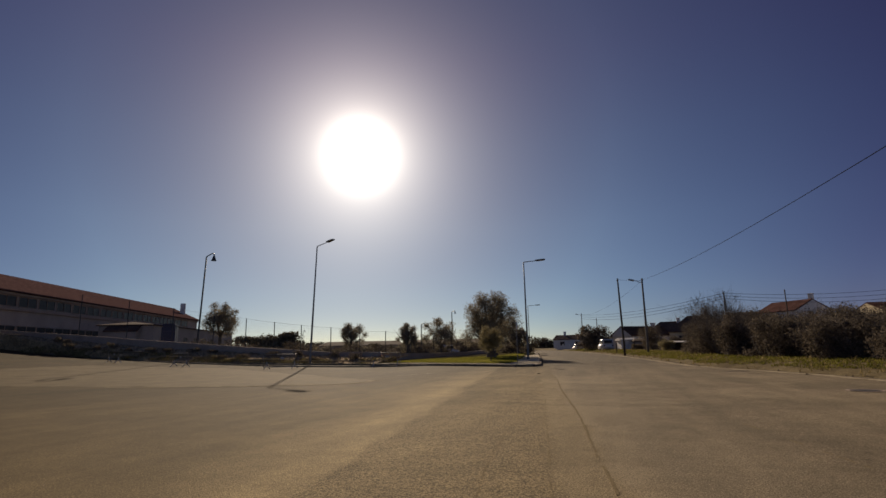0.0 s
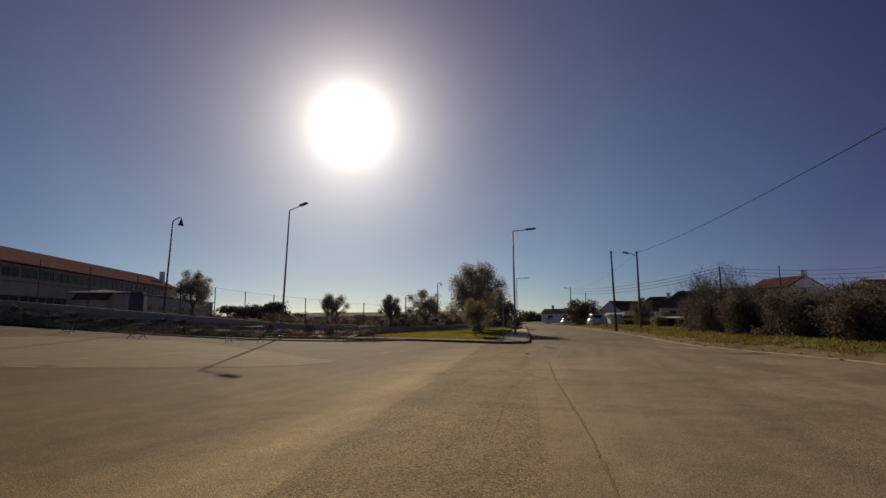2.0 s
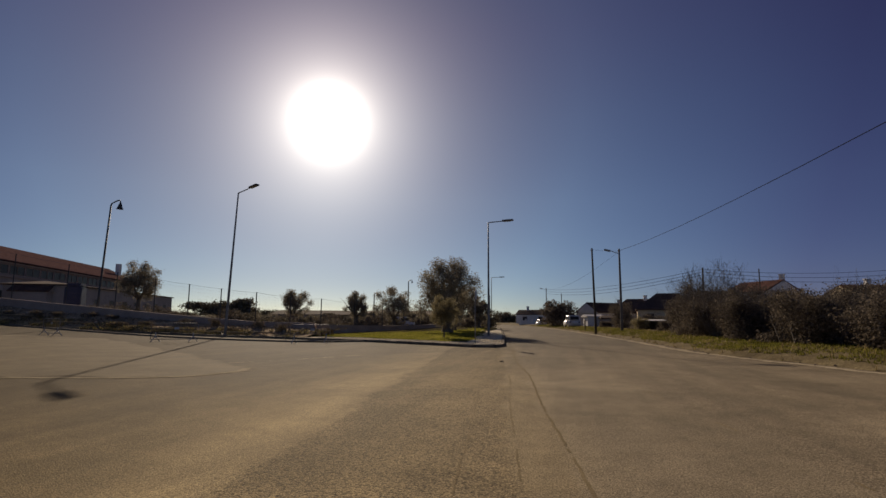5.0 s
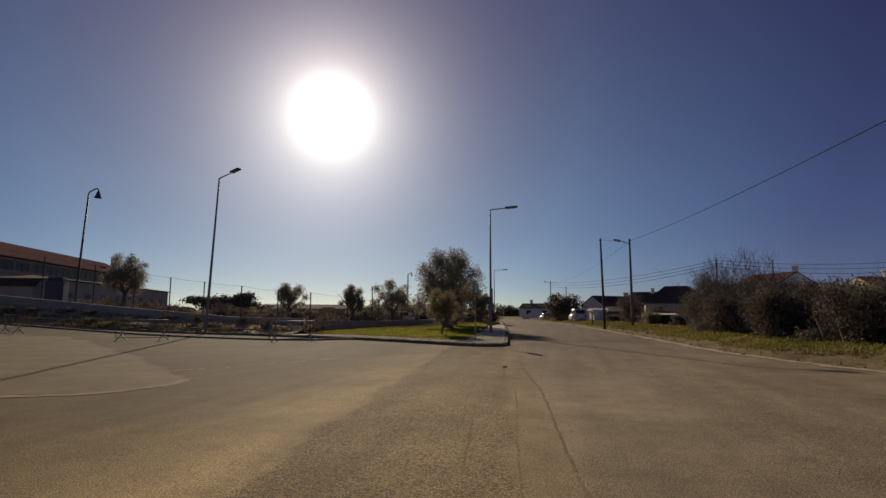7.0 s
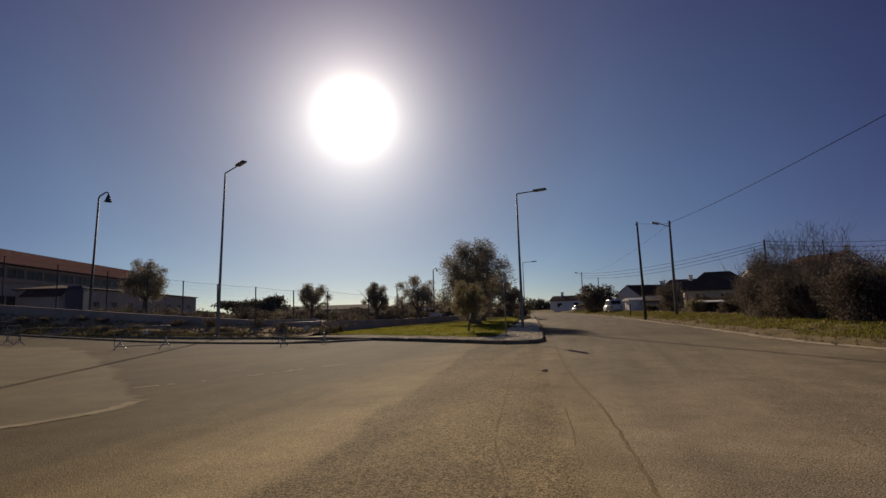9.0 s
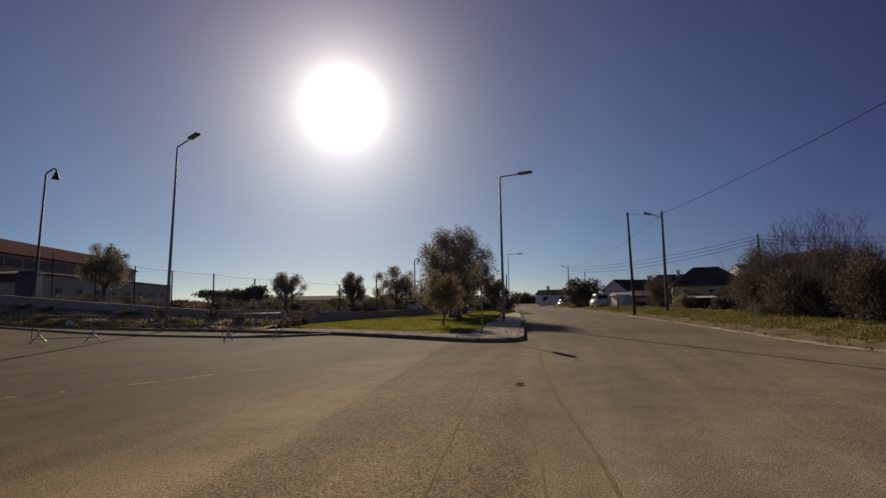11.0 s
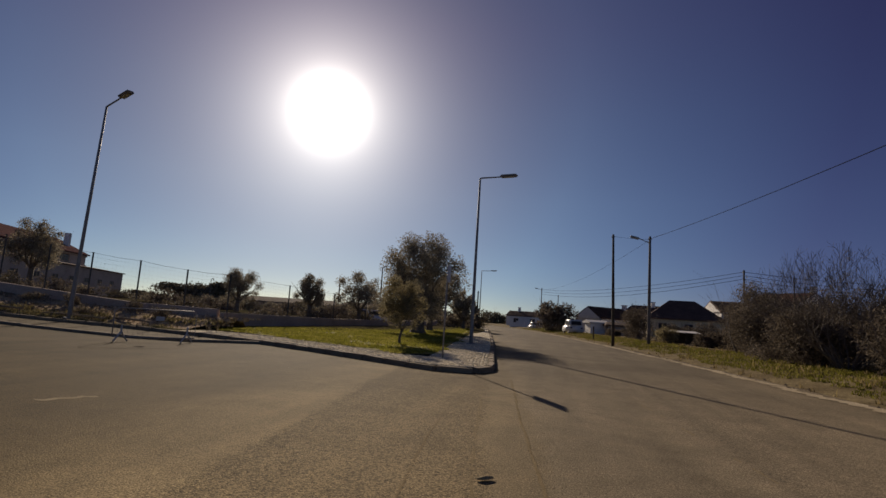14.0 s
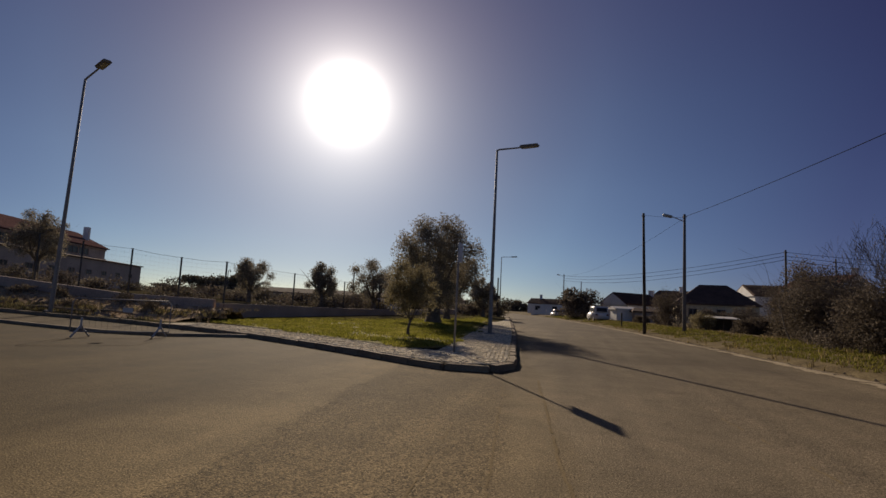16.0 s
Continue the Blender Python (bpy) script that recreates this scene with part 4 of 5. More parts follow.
def line_pole(x, y, z, height, material, label, arm=False, lean=0.0, r=0.13):
    ob = empty("utility_pole", x, y, z, 0, label=label, category="utility pole", group="utility poles")
    bm = B()
    tube(bm, [(0, 0, -0.5), (0, 0, 1.0), (lean * 0.5, 0, height * 0.5), (lean, 0, height)], [r, r, r * 0.85, r * 0.65], 10)
    part("pole", bm, material, ob, "", True)
    for s in (-0.12, 0.12):
        bm = B()
        tube(bm, [(lean, -0.02, height - 0.3), (lean + s, -0.02, height - 0.27), (lean + s, -0.02, height - 0.16)], [0.015, 0.02, 0.035], 6)
        part("insulator", bm, M_LENS, ob)
    if arm:
        bm = B()
        tube(bm, [(0, 0, height - 0.55), (-0.5, -0.1, height - 0.36), (-0.9, -0.2, height - 0.2)], 0.035, 8)
        part("lamp_arm", bm, M_STEEL, ob, "", True)
        bm = B()
        box(bm, -1.2, -0.25, height - 0.17, 0.75, 0.3, 0.2, 0.07, Matrix.Rotation(radians(14), 4, "Y"))
        part("lamp_head", bm, M_LENS, ob, "pale lamp head")
    return ob


line_pole(3.75, 65.6, 0.3, 8.95, M_POLEWOOD, "slender dark wooden utility pole on the verge", lean=-0.15)
line_pole(6.3, 64.3, 0.35, 8.6, M_POLECONC, "dark utility pole carrying a street lamp arm", True, r=0.135)
line_pole(17.4, 78, 0.4, 7.7, M_POLEWOOD, "utility pole behind the scrub")
line_pole(-4.6, 145, 0.3, 9.4, M_POLECONC, "distant utility pole carrying a street lamp arm", True, r=0.135)
line_pole(-0.8, 146, 0.3, 8.0, M_POLEWOOD, "distant wooden utility pole")
line_pole(-12.4, 98, 0.1, 5.6, M_POLEWOOD, "wooden utility pole beside the far kerb")
line_pole(32, 104, 1.0, 9.2, M_POLEWOOD, "thin utility pole behind the houses")
line_pole(48, 82, 0.4, 8.5, M_POLEWOOD, "utility pole behind the scrub")


def cable(points, sag, r=0.014, label="thin black overhead cable between poles"):
    bm, pts = B(), []
    for a, b in zip(points, points[1:]):
        a, b = Vector(a), Vector(b)
        n = 14
        for k in range(n):
            t = k / n
            pts.append(a.lerp(b, t) - Vector((0, 0, 4 * sag * t * (1 - t))))
    pts.append(Vector(points[-1]))
    tube(bm, pts, r, 5)
    tagged(part("overhead_cable", bm, M_CABLE), label, "cable", group="overhead cables")


cable([(6.3, 64.2, 8.75), (12.6, -8, 7.4)], 0.95, 0.015)
cable([(3.6, 65.6, 9.1), (6.3, 64.3, 8.7)], 0.05, 0.01)
for k in range(3):
    cable([(-4.6, 145, 9.3 - 0.5 * k), (17.4, 78, 7.9 - 0.35 * k), (48, 82, 8.7 - 0.45 * k), (110, 90, 8.6 - 0.45 * k)], 0.9 + 0.15 * k, 0.022)
cable([(6.2, 64.3, 8.6), (-4.6, 145, 9.4)], 1.2, 0.01)

# ---- right-hand scrub ----
HEDGE = [(14.0, 24, 3.6, 4.5, 2.3), (16.5, 28, 4, 5, 3.0), (12.6, 29.5, 3.4, 4.2, 2.5), (11.7, 34, 3.4, 4.4, 2.8), (14.2, 36.5, 4, 5, 3.3), (10.5, 39.5, 3.4, 4.6, 3.0), (13.2, 42.5, 4, 5, 3.5), (10.1, 46, 3.6, 5, 3.2), (13.8, 49, 4.4, 5, 4.4), (10.3, 53, 3.8, 5, 4.2), (13, 57.5, 4.4, 5, 5.3), (12.9, 61, 4.6, 4.6, 4.1), (15.6, 63, 4, 4, 4.6), (14, 66, 4.6, 5.5, 4.6), (12.2, 69.5, 2.6, 3.5, 1.3), (9.4, 75, 2.0, 3, 0.9), (10.9, 77, 3.2, 3, 2.2), (13.6, 78, 4, 3.4, 2.6), (11.4, 66.5, 2.6, 3, 1.5), (17.5, 44, 4.6, 6, 3.8), (18.5, 56, 5, 6, 4.3), (19, 33, 5, 6, 3.6), (20.5, 68, 5.5, 6, 4.4), (23, 46, 6, 7, 4.2), (13.5, 80, 3, 3, 1.4), (17, 86, 5, 4, 2.4), (8.4, 90, 2.6, 3, 1.3), (6.5, 93, 2, 3, 1.2), (22, 82, 6, 5, 4.4), (26, 60, 6, 7, 4.4), (28, 76, 6, 6, 4.6)]
for k, (x, y, sx, sy, h) in enumerate(HEDGE):
    bush(x, y, 0.3, sx, sy, h, 40 + k, count=20000 if y < 62 else 13000, leaf=0.06)
bush(7.8, 82, 0.3, 3.6, 4, 4.4, 70, count=7000, leaf=0.08, label="low scrub beside the houses")
bush(-0.8, 117, 0.3, 8, 8, 5.6, 71, count=4200, leaf=0.26, label="big dark bush beside the parked vehicles")
bush(9.0, 72.0, 0.35, 2.2, 2.2, 1.9, 72, M_OLIVE2, 5200, 0.06, label="yellow-green bush in front of the houses")


def bare_tree(x, y, z, height, seed, label):
    rnd = random.Random(seed)
    ob = empty("bare_tree", x, y, z, label=label, category="tree")
    for k in range(18):
        bm, a = B(), 2 * math.pi * k / 18 + rnd.uniform(-0.4, 0.4)
        branch(bm, (0.15 * math.cos(a), 0.15 * math.sin(a), -0.1), (0.75 * math.cos(a), 0.75 * math.sin(a), 1), height * 0.4, 0.05, 5, rnd, 5, 0.8)
        part("stem", bm, M_PALEBARK, ob)


bare_tree(10.3, 43.6, 0.35, 5.2, 5, "leafless many-stemmed tree in the scrub")

# ---- buildings ----
def window(x, y, z, w, h, parent, axis="y", depth=0.12):
    """A framed pane set in a wall that faces -y (or +x)."""
    turn = Matrix.Rotation(radians(90), 4, "Z") if axis == "x" else Matrix()
    bm = B()
    for dx, dz, sx, sz in ((-w / 2, 0, 0.08, h), (w / 2, 0, 0.08, h), (0, h / 2, w, 0.08), (0, -h / 2, w, 0.1), (0, 0, 0.05, h)):
        box(bm, dx, 0, dz, sx, depth, sz, turn=None)
    bmesh.ops.transform(bm, matrix=Matrix.Translation((x, y, z)) @ turn, verts=bm.verts)
    win = part("window", bm, M_CONC, parent)
    bm = B()
    box(bm, 0, 0.02, 0, w - 0.06, 0.03, h - 0.06)
    bmesh.ops.transform(bm, matrix=Matrix.Translation((x, y, z)) @ turn, verts=bm.verts)
    part("pane", bm, M_GLASS, win, "dark glass pane")
    return win


def roof_gable(length, depth, eave, ridge, over, hip=0.0):
    """A solid gable (or hipped) roof along x, over a block whose front is at y = 0; its underside is the eave."""
    bm = B()
    x0, x1, y0, y1, t = -over, length + over, -over, depth + over, 0.18
    a = [bm.verts.new(p) for p in ((x0, y0, eave), (x1, y0, eave), (x1, y1, eave), (x0, y1, eave))]
    c = [bm.verts.new(p) for p in ((x0, y0, eave + t), (x1, y0, eave + t), (x1, y1, eave + t), (x0, y1, eave + t))]
    r = [bm.verts.new((x0 + hip, depth / 2, ridge)), bm.verts.new((x1 - hip, depth / 2, ridge))]
    bm.faces.new(a[::-1])
    for k in range(4):
        bm.faces.new((a[k], a[(k + 1) % 4], c[(k + 1) % 4], c[k]))
    bm.faces.new((c[0], c[1], r[1], r[0]))
    bm.faces.new((c[1], c[2], r[1]))
    bm.faces.new((c[2], c[3], r[0], r[1]))
    bm.faces.new((c[3], c[0], r[0]))
    return bm


def tile_ribs(length, depth, eave, ridge, over, step):
    """Raised tile courses running down the front slope."""
    bm, n = B(), int((length + 2 * over) / step)
    for k in range(n):
        x = -over + (k + 0.5) * step
        tube(bm, [(x, -over - 0.02, eave + 0.2), (x, depth / 2 - 0.05, ridge + 0.02)], 0.07, 4)
    return bm


def house(name, x, y, z, turn, length, depth, eave, ridge, wall, roof, label, hip=0.0, wins=(), chimney=None, over=0.35, ribs=True):
    ob = empty(name, x, y, z, turn, label=label, category="house", group="")
    bm = B()
    box(bm, length / 2, depth / 2, eave / 2 - 0.2, length, depth, eave + 0.4, 0.03)
    part("wall", bm, wall, ob)
    if not hip:
        for xx in (0.1 - over * 0.6, length - 0.1 + over * 0.6):
            bm = B()
            v = [bm.verts.new(p) for p in ((xx - 0.12, 0.1, eave), (xx - 0.12, depth - 0.1, eave), (xx - 0.12, depth / 2, ridge - 0.2), (xx + 0.12, 0.1, eave), (xx + 0.12, depth - 0.1, eave), (xx + 0.12, depth / 2, ridge - 0.2))]
            bm.faces.new(v[:3])
            bm.faces.new(v[3:][::-1])
            for k in range(3):
                bm.faces.new((v[k], v[(k + 1) % 3], v[3 + (k + 1) % 3], v[3 + k]))
            part("gable", bm, wall, ob)
    r = part("roof", roof_gable(length, depth, eave, ridge, over if hip else -0.0 + over * 0.6, hip), roof, ob)
    if ribs and not hip:
        part("tile_course", tile_ribs(length, depth, eave, ridge, over * 0.6, 0.45), roof, r)
    for wx, wz, ww, wh in wins:
        window(wx, -0.03, wz, ww, wh, ob)
    if chimney:
        cx, ch = chimney
        bm = B()
        box(bm, cx, depth * 0.45, ridge + ch / 2 - 0.5, 0.7, 0.7, ch + 1.0, 0.03)
        box(bm, cx, depth * 0.45, ridge + ch + 0.08, 0.9, 0.9, 0.14, 0.02)
        part("chimney", bm, M_WHITE, ob)
    return ob


# long building with a tiled roof; its front runs from the near end to the far end
near_end, far_end = Vector((-60.0, 6.5)), Vector((-113.1, 126.1))
run = far_end - near_end
L_MAIN, turn = run.length, math.degrees(math.atan2(run.y, run.x))
out_way = Vector((run.y, -run.x)).normalized()
main = house("long_building", near_end.x, near_end.y, 1.4, turn, L_MAIN, 14, 9.3, 13.1, M_FACADE, M_OLDTILE, "long pale two-storey building with a red clay tile roof", wins=[(3 + 4.7 * k, 8.0, 4.2, 1.5) for k in range(26)] + [(8 + 4.7 * k, 3.6, 4.4, 1.7) for k in range(18)], over=1.1, ribs=False)
for z in (6.8, 9.05):
    bm = B()
    box(bm, L_MAIN / 2, -0.15, z, L_MAIN, 0.34, 0.34, 0.02)
    part("string_course", bm, M_CONC, main, "projecting concrete band")
bm = B()
box(bm, L_MAIN - 3.5, 3.0, 12.2, 1.1, 1.1, 3.8, 0.03)
part("chimney", bm, M_WHITE, main)
a0 = Vector((-93.9, 117.8)) - run.normalized() * 50
annex = house("annex", a0.x, a0.y, 1.4, turn, 50, 9, 4.9, 5.7, M_FACADE, M_DARKTILE, "low pale annex with a dull grey-brown roof", hip=3.0, wins=[(4 + 5.8 * k, 2.7, 1.9, 0.8) for k in range(8)], ribs=False)
a1 = near_end + out_way * 12 + run.normalized() * 67
house("shed", a1.x, a1.y, 1.4, turn + 90, 5, 3.2, 3.8, 5.0, M_FACADE, M_DARKTILE, "small pale gabled shed beside the long building", ribs=False)

# houses along the right of the road
house("house", 6.9, 118, 0.3, 42, 12, 6.6, 2.7, 4.9, M_WHITE, M_DARKTILE, "white gabled house with a weathered tile roof", wins=[(3.5, 1.6, 1.0, 1.1), (8, 1.6, 1.0, 1.1)], chimney=(9, 0.6))
house("shed", 4.2, 104, 0.3, 18, 2.6, 2.4, 1.75, 2.25, M_WHITE, M_LIGHTROOF, "small whitewashed shed with a pale sheet roof", over=0.5, ribs=False)
house("shed", 6.6, 103, 0.3, 8, 4.6, 3.0, 1.5, 2.1, M_CONC, M_DARKTILE, "low grey shed with a dull roof beside the van", hip=0.6, ribs=False)
house("house", 13.3, 110, 0.3, -6, 11, 10, 3.1, 6.4, M_CREAM, M_DARKTILE, "ochre house with a dark hipped roof", hip=3.9, wins=[(2.2, 1.9, 1.2, 1.2), (6, 1.9, 1.2, 1.2)])
house("house", 10.6, 127, 0.3, -5, 11, 9, 3.4, 6.0, M_CREAM, M_DARKTILE, "low house with a dark tile roof and a chimney", hip=3.0, chimney=(6.5, 0.6))
red = house("house", 43.6, 118.8, 2.6, 116, 10, 8, 4.4, 6.7, M_WHITE, M_TILE, "white house with a red clay tile roof and a chimney", chimney=(0.5, 0.9))
window(-0.05, 4.6, 3.6, 1.1, 1.3, red, "x")
house("house", 46, 102, 2.0, 12, 14, 10, 3.6, 5.6, M_CREAM, M_TILE, "ochre house with a red clay tile roof", wins=[(3, 3.4, 1, 1.2), (7, 3.4, 1, 1.2)], chimney=(4, 0.8))
house("house", 28, 124, 1.2, 5, 12, 10, 4.4, 6.6, M_WHITE, M_DARKTILE, "white house with a dull tile roof", wins=[(3, 3.1, 1, 1.2)], chimney=(9, 0.8))
house("house", -16, 182, 0.3, -8, 14, 10, 2.9, 4.6, M_WHITE, M_DARKTILE, "pale house with a low tile roof ending the road", wins=[(3, 1.7, 1.4, 1.2), (8, 1.7, 1.4, 1.2)], chimney=(3, 1.0))
house("house", -62, 160, 0.2, 6, 30, 10, 2.6, 4.0, M_CONC, M_DARKTILE, "low distant house with a tile roof", hip=2.5)
house("house", -96, 166, 0.2, 20, 30, 10, 2.6, 4.2, M_CONC, M_DARKTILE, "low distant row house with a tile roof", hip=2.5)


shelter = empty("lean_to", 9.7, 72.2, 0.3, 4, label="low lean-to with a pale sheet roof on thin posts", category="shelter")
bm = B()
box(bm, 1.1, 0.8, 1.24, 2.5, 1.9, 0.05, 0.01, Matrix.Rotation(radians(5), 4, "X"))
part("roof_sheet", bm, M_LIGHTROOF, shelter, "pale sheet roof")
for px, py in ((0.05, 0.05), (1.1, 0.02), (2.15, 0.05), (0.05, 1.5), (2.15, 1.5)):
    bm = B()
    box(bm, px, py, 0.55, 0.08, 0.08, 1.34, 0.008)
    part("post", bm, M_POLEWOOD, shelter)
bm = B()
box(bm, 1.1, 1.62, 0.55, 2.3, 0.06, 1.2, 0.01)
part("back_panel", bm, M_POLEWOOD, shelter, "dark boarded back")

gw = empty("garden_wall", -11.9, 150, 0.05, -3, label="low white garden wall with square piers", category="wall")
for k in range(4):
    bm = B()
    box(bm, 1.6 * k, 0, 0.8, 0.4, 0.4, 1.6, 0.03)
    box(bm, 1.6 * k, 0, 1.66, 0.5, 0.5, 0.12, 0.02)
    part("pier", bm, M_WHITE, gw)
    if k < 3:
        bm = B()
        box(bm, 1.6 * k + 0.8, 0, 0.5, 1.2, 0.2, 1.0, 0.02)
        part("panel", bm, M_WHITE, gw)


# ---- vehicles ----
def vehicle(name, x, y, z, turn, length, width, height, paint, label, bonnet=0.28, boot=0.1, category="car"):
    ob = empty(name, x, y, z, turn, label=label, category=category, group="parked vehicles")
    h0, belt = 0.28, height * 0.56
    def shell(profile, w):
        bm = B()
        for s in (-1, 1):
            bm.faces.new([bm.verts.new((px, s * w / 2, pz)) for px, pz in profile])
        bm.faces.ensure_lookup_table()
        n = len(profile)
        bm.verts.ensure_lookup_table()
        for k in range(n):
            bm.faces.new((bm.verts[k], bm.verts[(k + 1) % n], bm.verts[n + (k + 1) % n], bm.verts[n + k]))
        bmesh.ops.bevel(bm, geom=list(bm.edges), offset=0.05, segments=2, affect="EDGES")
        return bm
    l = length
    part("body", shell([(0, h0), (l, h0), (l, belt * 0.86), (l * (1 - bonnet), belt), (l * boot * 0.3, belt), (0, belt * 0.9)], width), paint, ob, "", True)
    cabin = part("cabin", shell([(l * boot * 0.4, belt - 0.03), (l * (1 - bonnet), belt - 0.03), (l * (1 - bonnet - 0.14), height), (l * (boot * 0.4 + 0.06), height)], width * 0.9), paint, ob, "", True)
    for s in (-1, 1):
        bm = B()
        box(bm, l * (1 - bonnet + boot) / 2, s * width * 0.452, (belt + height) / 2, l * (1 - bonnet - boot) * 0.72, 0.02, (height - belt) * 0.6, 0.005)
        part("side_window", bm, M_GLASS, cabin)
        for wx in (0.19, 0.81):
            bm = B()
            tube(bm, [(l * wx, s * width * 0.5 - s * 0.2, 0.31), (l * wx, s * width * 0.5 + s * 0.005, 0.31)], 0.31, 16)
            tyre = part("wheel", bm, M_RUBBER, ob)
            bm = B()
            tube(bm, [(l * wx, s * width * 0.5 - s * 0.02, 0.31), (l * wx, s * width * 0.5 + s * 0.015, 0.31)], 0.19, 12)
            part("rim", bm, M_STEEL, tyre)
    for end, nm in ((l * (boot * 0.4 + 0.02), "rear_window"), (l * (1 - bonnet - 0.06), "windscreen")):
        bm = B()
        box(bm, end, 0, (belt + height) / 2, 0.03, width * 0.74, (height - belt) * 0.62, 0.005, Matrix.Rotation(radians(18 if nm == "rear_window" else -32), 4, "Y"))
        part(nm, bm, M_GLASS, cabin)
    for s in (-1, 1):
        bm = B()
        box(bm, 0.0, s * width * 0.38, belt * 0.78, 0.06, 0.28, 0.2, 0.02)
        part("tail_light", bm, M_TILE, ob, "red tail light")
    return ob


vehicle("van", 1.9, 97, 0.3, 102, 4.6, 1.9, 2.0, M_CARWHITE, "white van parked on the verge", 0.2, 0.05, "van")
vehicle("car", -5.0, 133, 0.2, 106, 4.2, 1.75, 1.45, M_CARWHITE, "white car parked at the roadside")
vehicle("car", -66, 58, 1.5, 60, 4.2, 1.75, 1.5, M_CARDARK, "dark car parked by the long building")
vehicle("car", -60, 62, 1.2, 60, 4.2, 1.75, 1.5, M_CARDARK, "dark car parked by the long building")
vehicle("car", -24.2, 81, 0.1, 70, 4.3, 1.75, 1.75, M_CARWHITE, "pale car parked under the olive trees")

# ---- yard things ----
wc = empty("kiosk", -54.2, 55.9, 1.0, 30, label="dark blue plastic site cabin with a rounded cap behind the wall", category="cabin")
bm = B()
box(bm, 0, 0, 1.9, 1.7, 1.7, 4.0, 0.08)
part("cabin", bm, M_BLUE, wc)
bm = B()
box(bm, 0, 0, 4.05, 1.85, 1.85, 0.5, 0.22)
part("roof", bm, M_BLUE, wc, "rounded roof cap")
bm = B()
box(bm, 0, -0.87, 1.8, 1.1, 0.05, 3.2, 0.02)
d = part("door", bm, M_BLUE, wc)
bm = B()
box(bm, 0.4, -0.91, 1.8, 0.06, 0.05, 0.3, 0.01)
part("handle", bm, M_STEEL, d)
pines = [(-136, 226, 18, 6.2), (-122, 232, 14, 4.6), (-163, 204, 16, 5.0), (-64, 145, 12, 3.2), (-52, 148, 14, 3.4), (-40, 150, 12, 3.4), (-178, 194, 14, 4.2)]
for k, (x, y, w, h) in enumerate(pines):
    bush(x, y, 0.1, w, w * 0.7, h, 90 + k, M_PINE, 5200, 0.4, label="broad dark pine thicket behind the yard", name="pine_thicket", group="far thickets")
bush(-187, 268, 0.0, 36, 26, 12.5, 89, M_PINE, 15000, 0.8, label="broad rounded dark thicket far behind the yard", name="pine_thicket", group="far thickets")
bush(-160, 262, 0.0, 26, 18, 4.2, 88, M_PINE, 9000, 0.7, label="low dark thicket far behind the yard", name="pine_thicket", group="far thickets")
bush(-214, 262, 0.0, 26, 18, 4.2, 87, M_PINE, 9000, 0.7, label="low dark thicket far behind the yard", name="pine_thicket", group="far thickets")
for k in range(16):
    bush(-95 + 8.2 * k + (k % 3), 240 - 2.2 * k, 0.0, 12, 6, 4.8 + 0.8 * (k % 3), 120 + k, M_PINE, 1500, 0.4, label="distant dark trees on the skyline", name="tree_row", group="far trees")
for k in range(26):
    a, far_off = radians(-52 + 1.75 * k), 82 + 9 * (k % 3)
    bush(far_off * math.sin(a), 10 + far_off * math.cos(a), 0.1, 5.4, 3.4, (2.4 if k < 12 else 2.0) + 0.5 * ((k * 7) % 4) / 2, 150 + k, (M_HEDGE, M_PINE, M_OLIVE)[k % 3], 1500, 0.16, label="dark shrubs behind the boundary wall", name="shrub", group="shrubs behind the wall")

for k in range(34):
    if 10 <= k < 22:
        continue
    if k < 22:
        x, y = -62 + 1.95 * k + (k % 3) * 0.5, 50.5 + 2.2 * (k % 4) + (22 - k) * 0.3
    else:
        x, y = -22.5 - (k % 3) * 2.2, 51 + 3.4 * (k - 22)
    bush(x, y, terrain(x, y) * 0.7, 3.6, 2.8, 1.15 + 0.28 * ((k * 5) % 4) + (0.7 if x < -42 else 0.0), 200 + k, (M_PINE, M_HEDGE)[k % 2], 1700, 0.11, label="dark undergrowth close behind the boundary wall", name="undergrowth", group="undergrowth behind the wall")

# ---- small things by the road ----
def barrier(x, y, turn):
    ob = empty("crowd_barrier", x, y, terrain(x, y), turn, label="thin galvanised crowd barrier standing on the asphalt", category="barrier", group="crowd barriers")
    w = 2.5
    # frame in darker steel than the feet, its backlit shade put into the colour
    bm = B()
    tube(bm, [(-w / 2, 0, 0.16), (-w / 2, 0, 1.0), (-w / 2 + 0.1, 0, 1.1), (w / 2 - 0.1, 0, 1.1), (w / 2, 0, 1.0), (w / 2, 0, 0.16), (-w / 2, 0, 0.16)], 0.018, 8)
    part("frame", bm, M_STEEL, ob, "", True)
    for k in range(1, 17):
        bm = B()
        tube(bm, [(-w / 2 + w * k / 17, 0, 0.17), (-w / 2 + w * k / 17, 0, 1.09)], 0.0022, 4)
        part("bar", bm, M_DARKSTEEL, ob)
    for s in (-1.0, 1.0):
        bm = B()
        tube(bm, [(s - 0.22, -0.2, 0.02), (s - 0.1, -0.09, 0.18), (s, 0, 0.34), (s + 0.1, 0.09, 0.18), (s + 0.22, 0.2, 0.02)], 0.028, 6)
        box(bm, s, 0, 0.4, 0.05, 0.05, 0.3)
        part("foot", bm, M_GALV, ob, "pale steel foot")
    bm = B()
    box(bm, 0.1, -0.03, 0.8, 0.26, 0.012, 0.14, 0.004)
    part("plate", bm, M_SIGN, ob, "small pale plate")


barrier(-14.0, 35.6, 50)
barrier(-21.6, 33.4, 32)
barrier(-32, 34.5, -20)
barrier(-42.0, 37.0, -20)

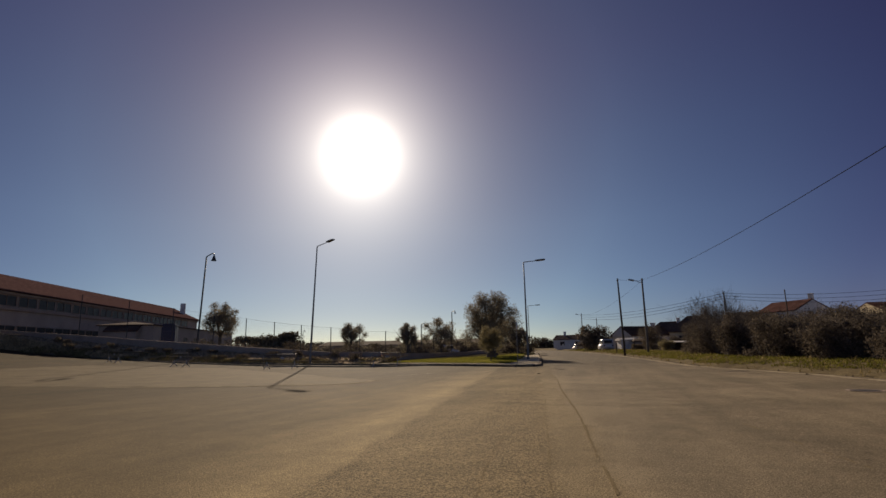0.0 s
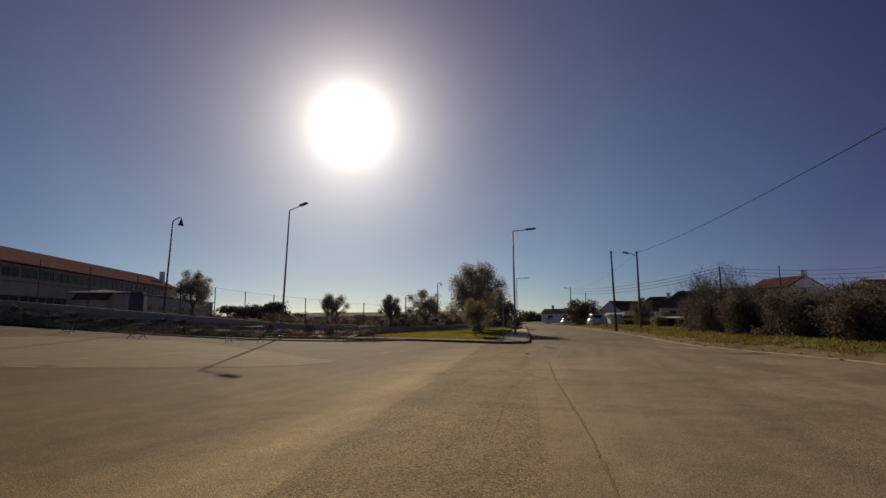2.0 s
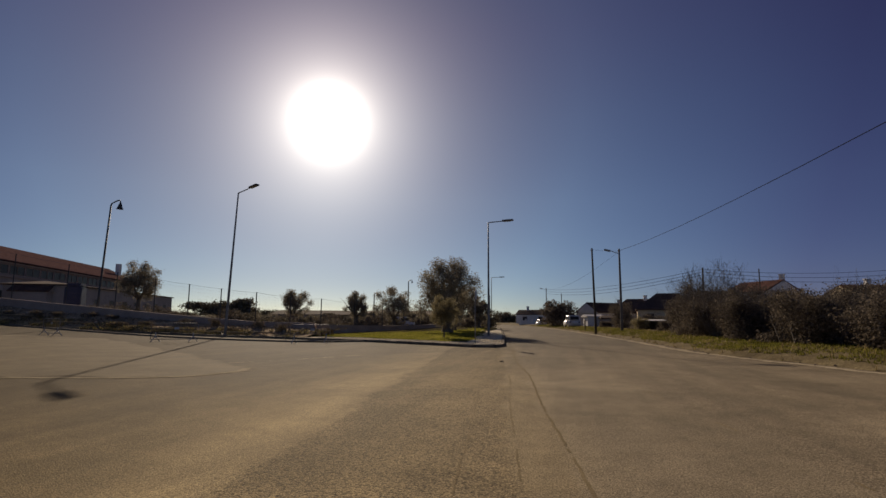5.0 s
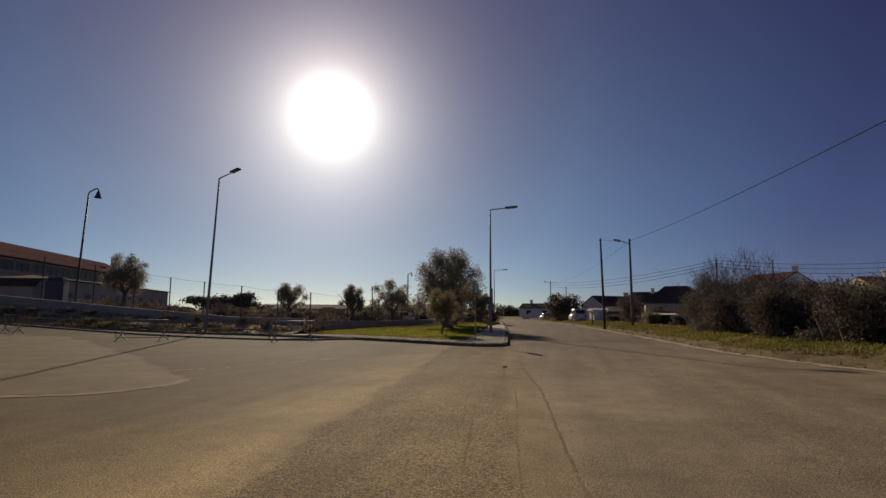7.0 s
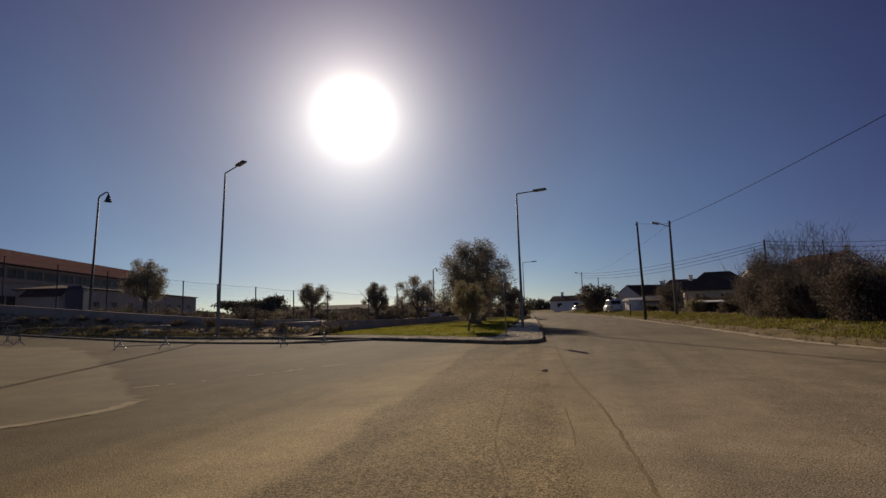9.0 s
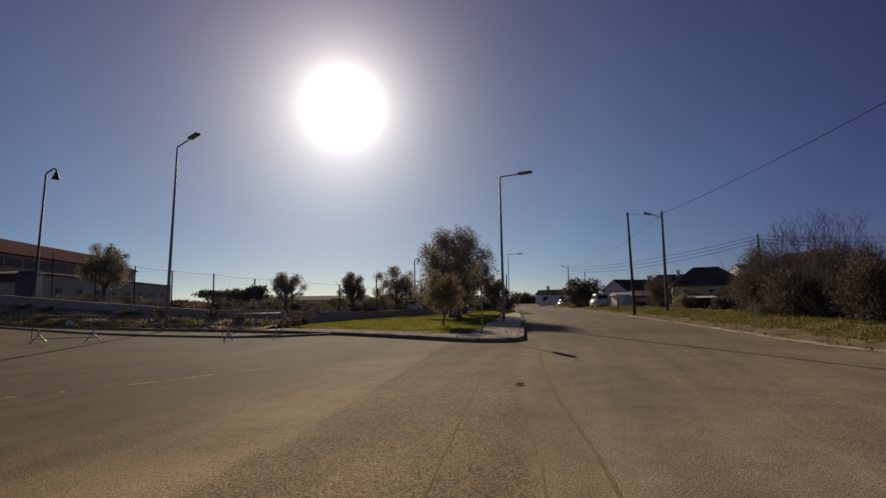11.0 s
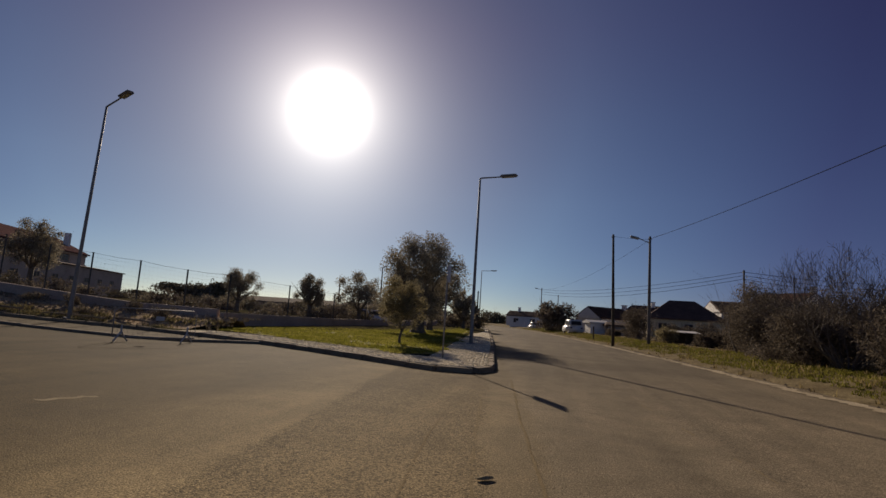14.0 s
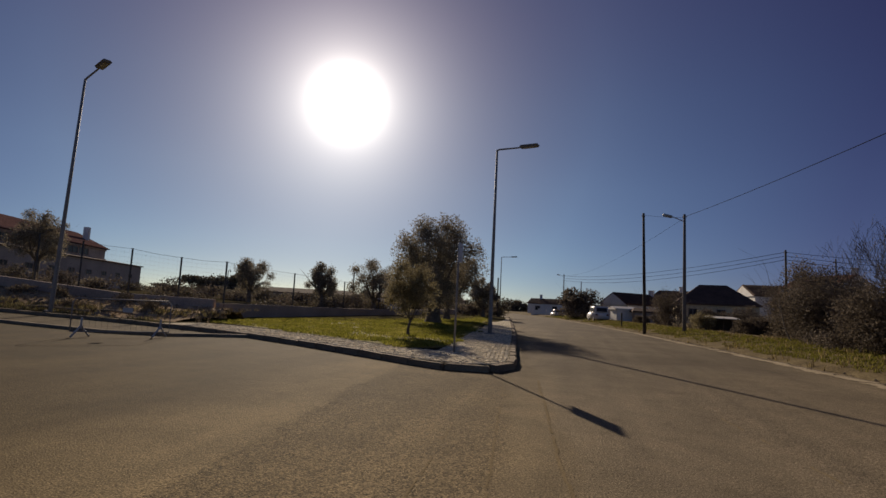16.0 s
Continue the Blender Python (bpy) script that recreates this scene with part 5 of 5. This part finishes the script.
sign = empty("road_sign", -4.3, 37.0, 0.14, 0, label="grey-backed road sign on a thin steel post, seen edge-on", category="road sign")
bm = B()
tube(bm, [(0, 0, -0.2), (0, 0, 3.04)], 0.03, 10)
part("post", bm, M_STEEL, sign, "", True)
bm = B()
box(bm, 0.05, 0, 2.75, 0.024, 0.6, 0.54, 0.008, Matrix.Rotation(radians(2), 4, "Z"))
plate = part("plate", bm, M_SIGN, sign)
bm = B()
for dz in (2.6, 2.9):
    box(bm, 0.02, 0, dz, 0.1, 0.08, 0.04, 0.008)
part("bracket", bm, M_STEEL, plate)

lid = empty("manhole_cover", 8.5, 15.3, 0.004, 0, label="round dark cast-iron manhole cover in the road", category="manhole cover")
bm = B()
tube(bm, [(0, 0, -0.02), (0, 0, 0.012)], 0.34, 32)
part("lid", bm, M_IRON, lid)
bm = B()
for k in range(32):
    a, b = 2 * math.pi * k / 32, 2 * math.pi * (k + 1) / 32
    v = [bm.verts.new((r * math.cos(t), r * math.sin(t), 0.014)) for t, r in ((a, 0.36), (b, 0.36), (b, 0.44), (a, 0.44))]
    bm.faces.new(v)
part("ring", bm, M_CONC, lid, "worn concrete ring")

deb = empty("litter", -1.28, 25.0, 0.004, 20, label="crumpled dark scrap lying on the asphalt", category="litter")
bm = B()
bmesh.ops.create_icosphere(bm, subdivisions=2, radius=0.05)
for v in bm.verts:
    v.co += Vector((noise.noise(v.co * 9), noise.noise(v.co * 9 + Vector((3, 0, 0))), 0)) * 0.08
    v.co.z = max(0.0, v.co.z * 0.4 + 0.02)
part("scrap", bm, M_DUSTY, deb)

stub = empty("marker_post", 3.0, 78.0, 0.15, 0, label="short dark post on the verge", category="post")
bm = B()
tube(bm, [(0, 0, -0.2), (0, 0, 1.35), (0, 0, 1.4)], [0.08, 0.075, 0.05], 8)
part("post", bm, M_POLEWOOD, stub)

# ---- kerb stones ----
kerbs = empty("kerb", -2.4, 36.0, 0.0, 0, label="row of worn concrete kerb stones round the corner", category="kerb", kind="structure")
shapes = []
rnd = random.Random(9)
for k in range(5):
    bm = B()
    box(bm, 0, 0, 0, 0.985, 0.2, 0.4, 0.022)
    for v in bm.verts:
        v.co += Vector((0, noise.noise(v.co * 4 + Vector((k, 0, 0))), noise.noise(v.co * 4 + Vector((0, k, 9))))) * 0.024
    me = bpy.data.meshes.new("kerb_stone")
    bm.to_mesh(me)
    bm.free()
    me.materials.append(M_KERB)
    shapes.append(me)
dist, want = 0.0, 0.5
stations = []
for a, b in zip(kerb_line, kerb_line[1:]):
    s = (b - a).length
    while dist + s >= want:
        p = a.lerp(b, (want - dist) / s)
        stations.append((p, math.atan2((b - a).y, (b - a).x)))
        want += 1.0
    dist += s
for p, a in stations:
    if p.x < -95 or p.y > 150:
        continue
    ob = new("kerb_stone", shapes[rnd.randrange(5)])
    ob.parent = kerbs
    ob.matrix_local = Matrix.Translation((p.x + 2.4, p.y - 36.0, terrain(p.x, p.y) - 0.05 + rnd.uniform(-0.016, 0.01))) @ Matrix.Rotation(a + rnd.uniform(-0.016, 0.016), 4, "Z") @ Matrix.Rotation(rnd.uniform(-0.012, 0.012), 4, "Y")
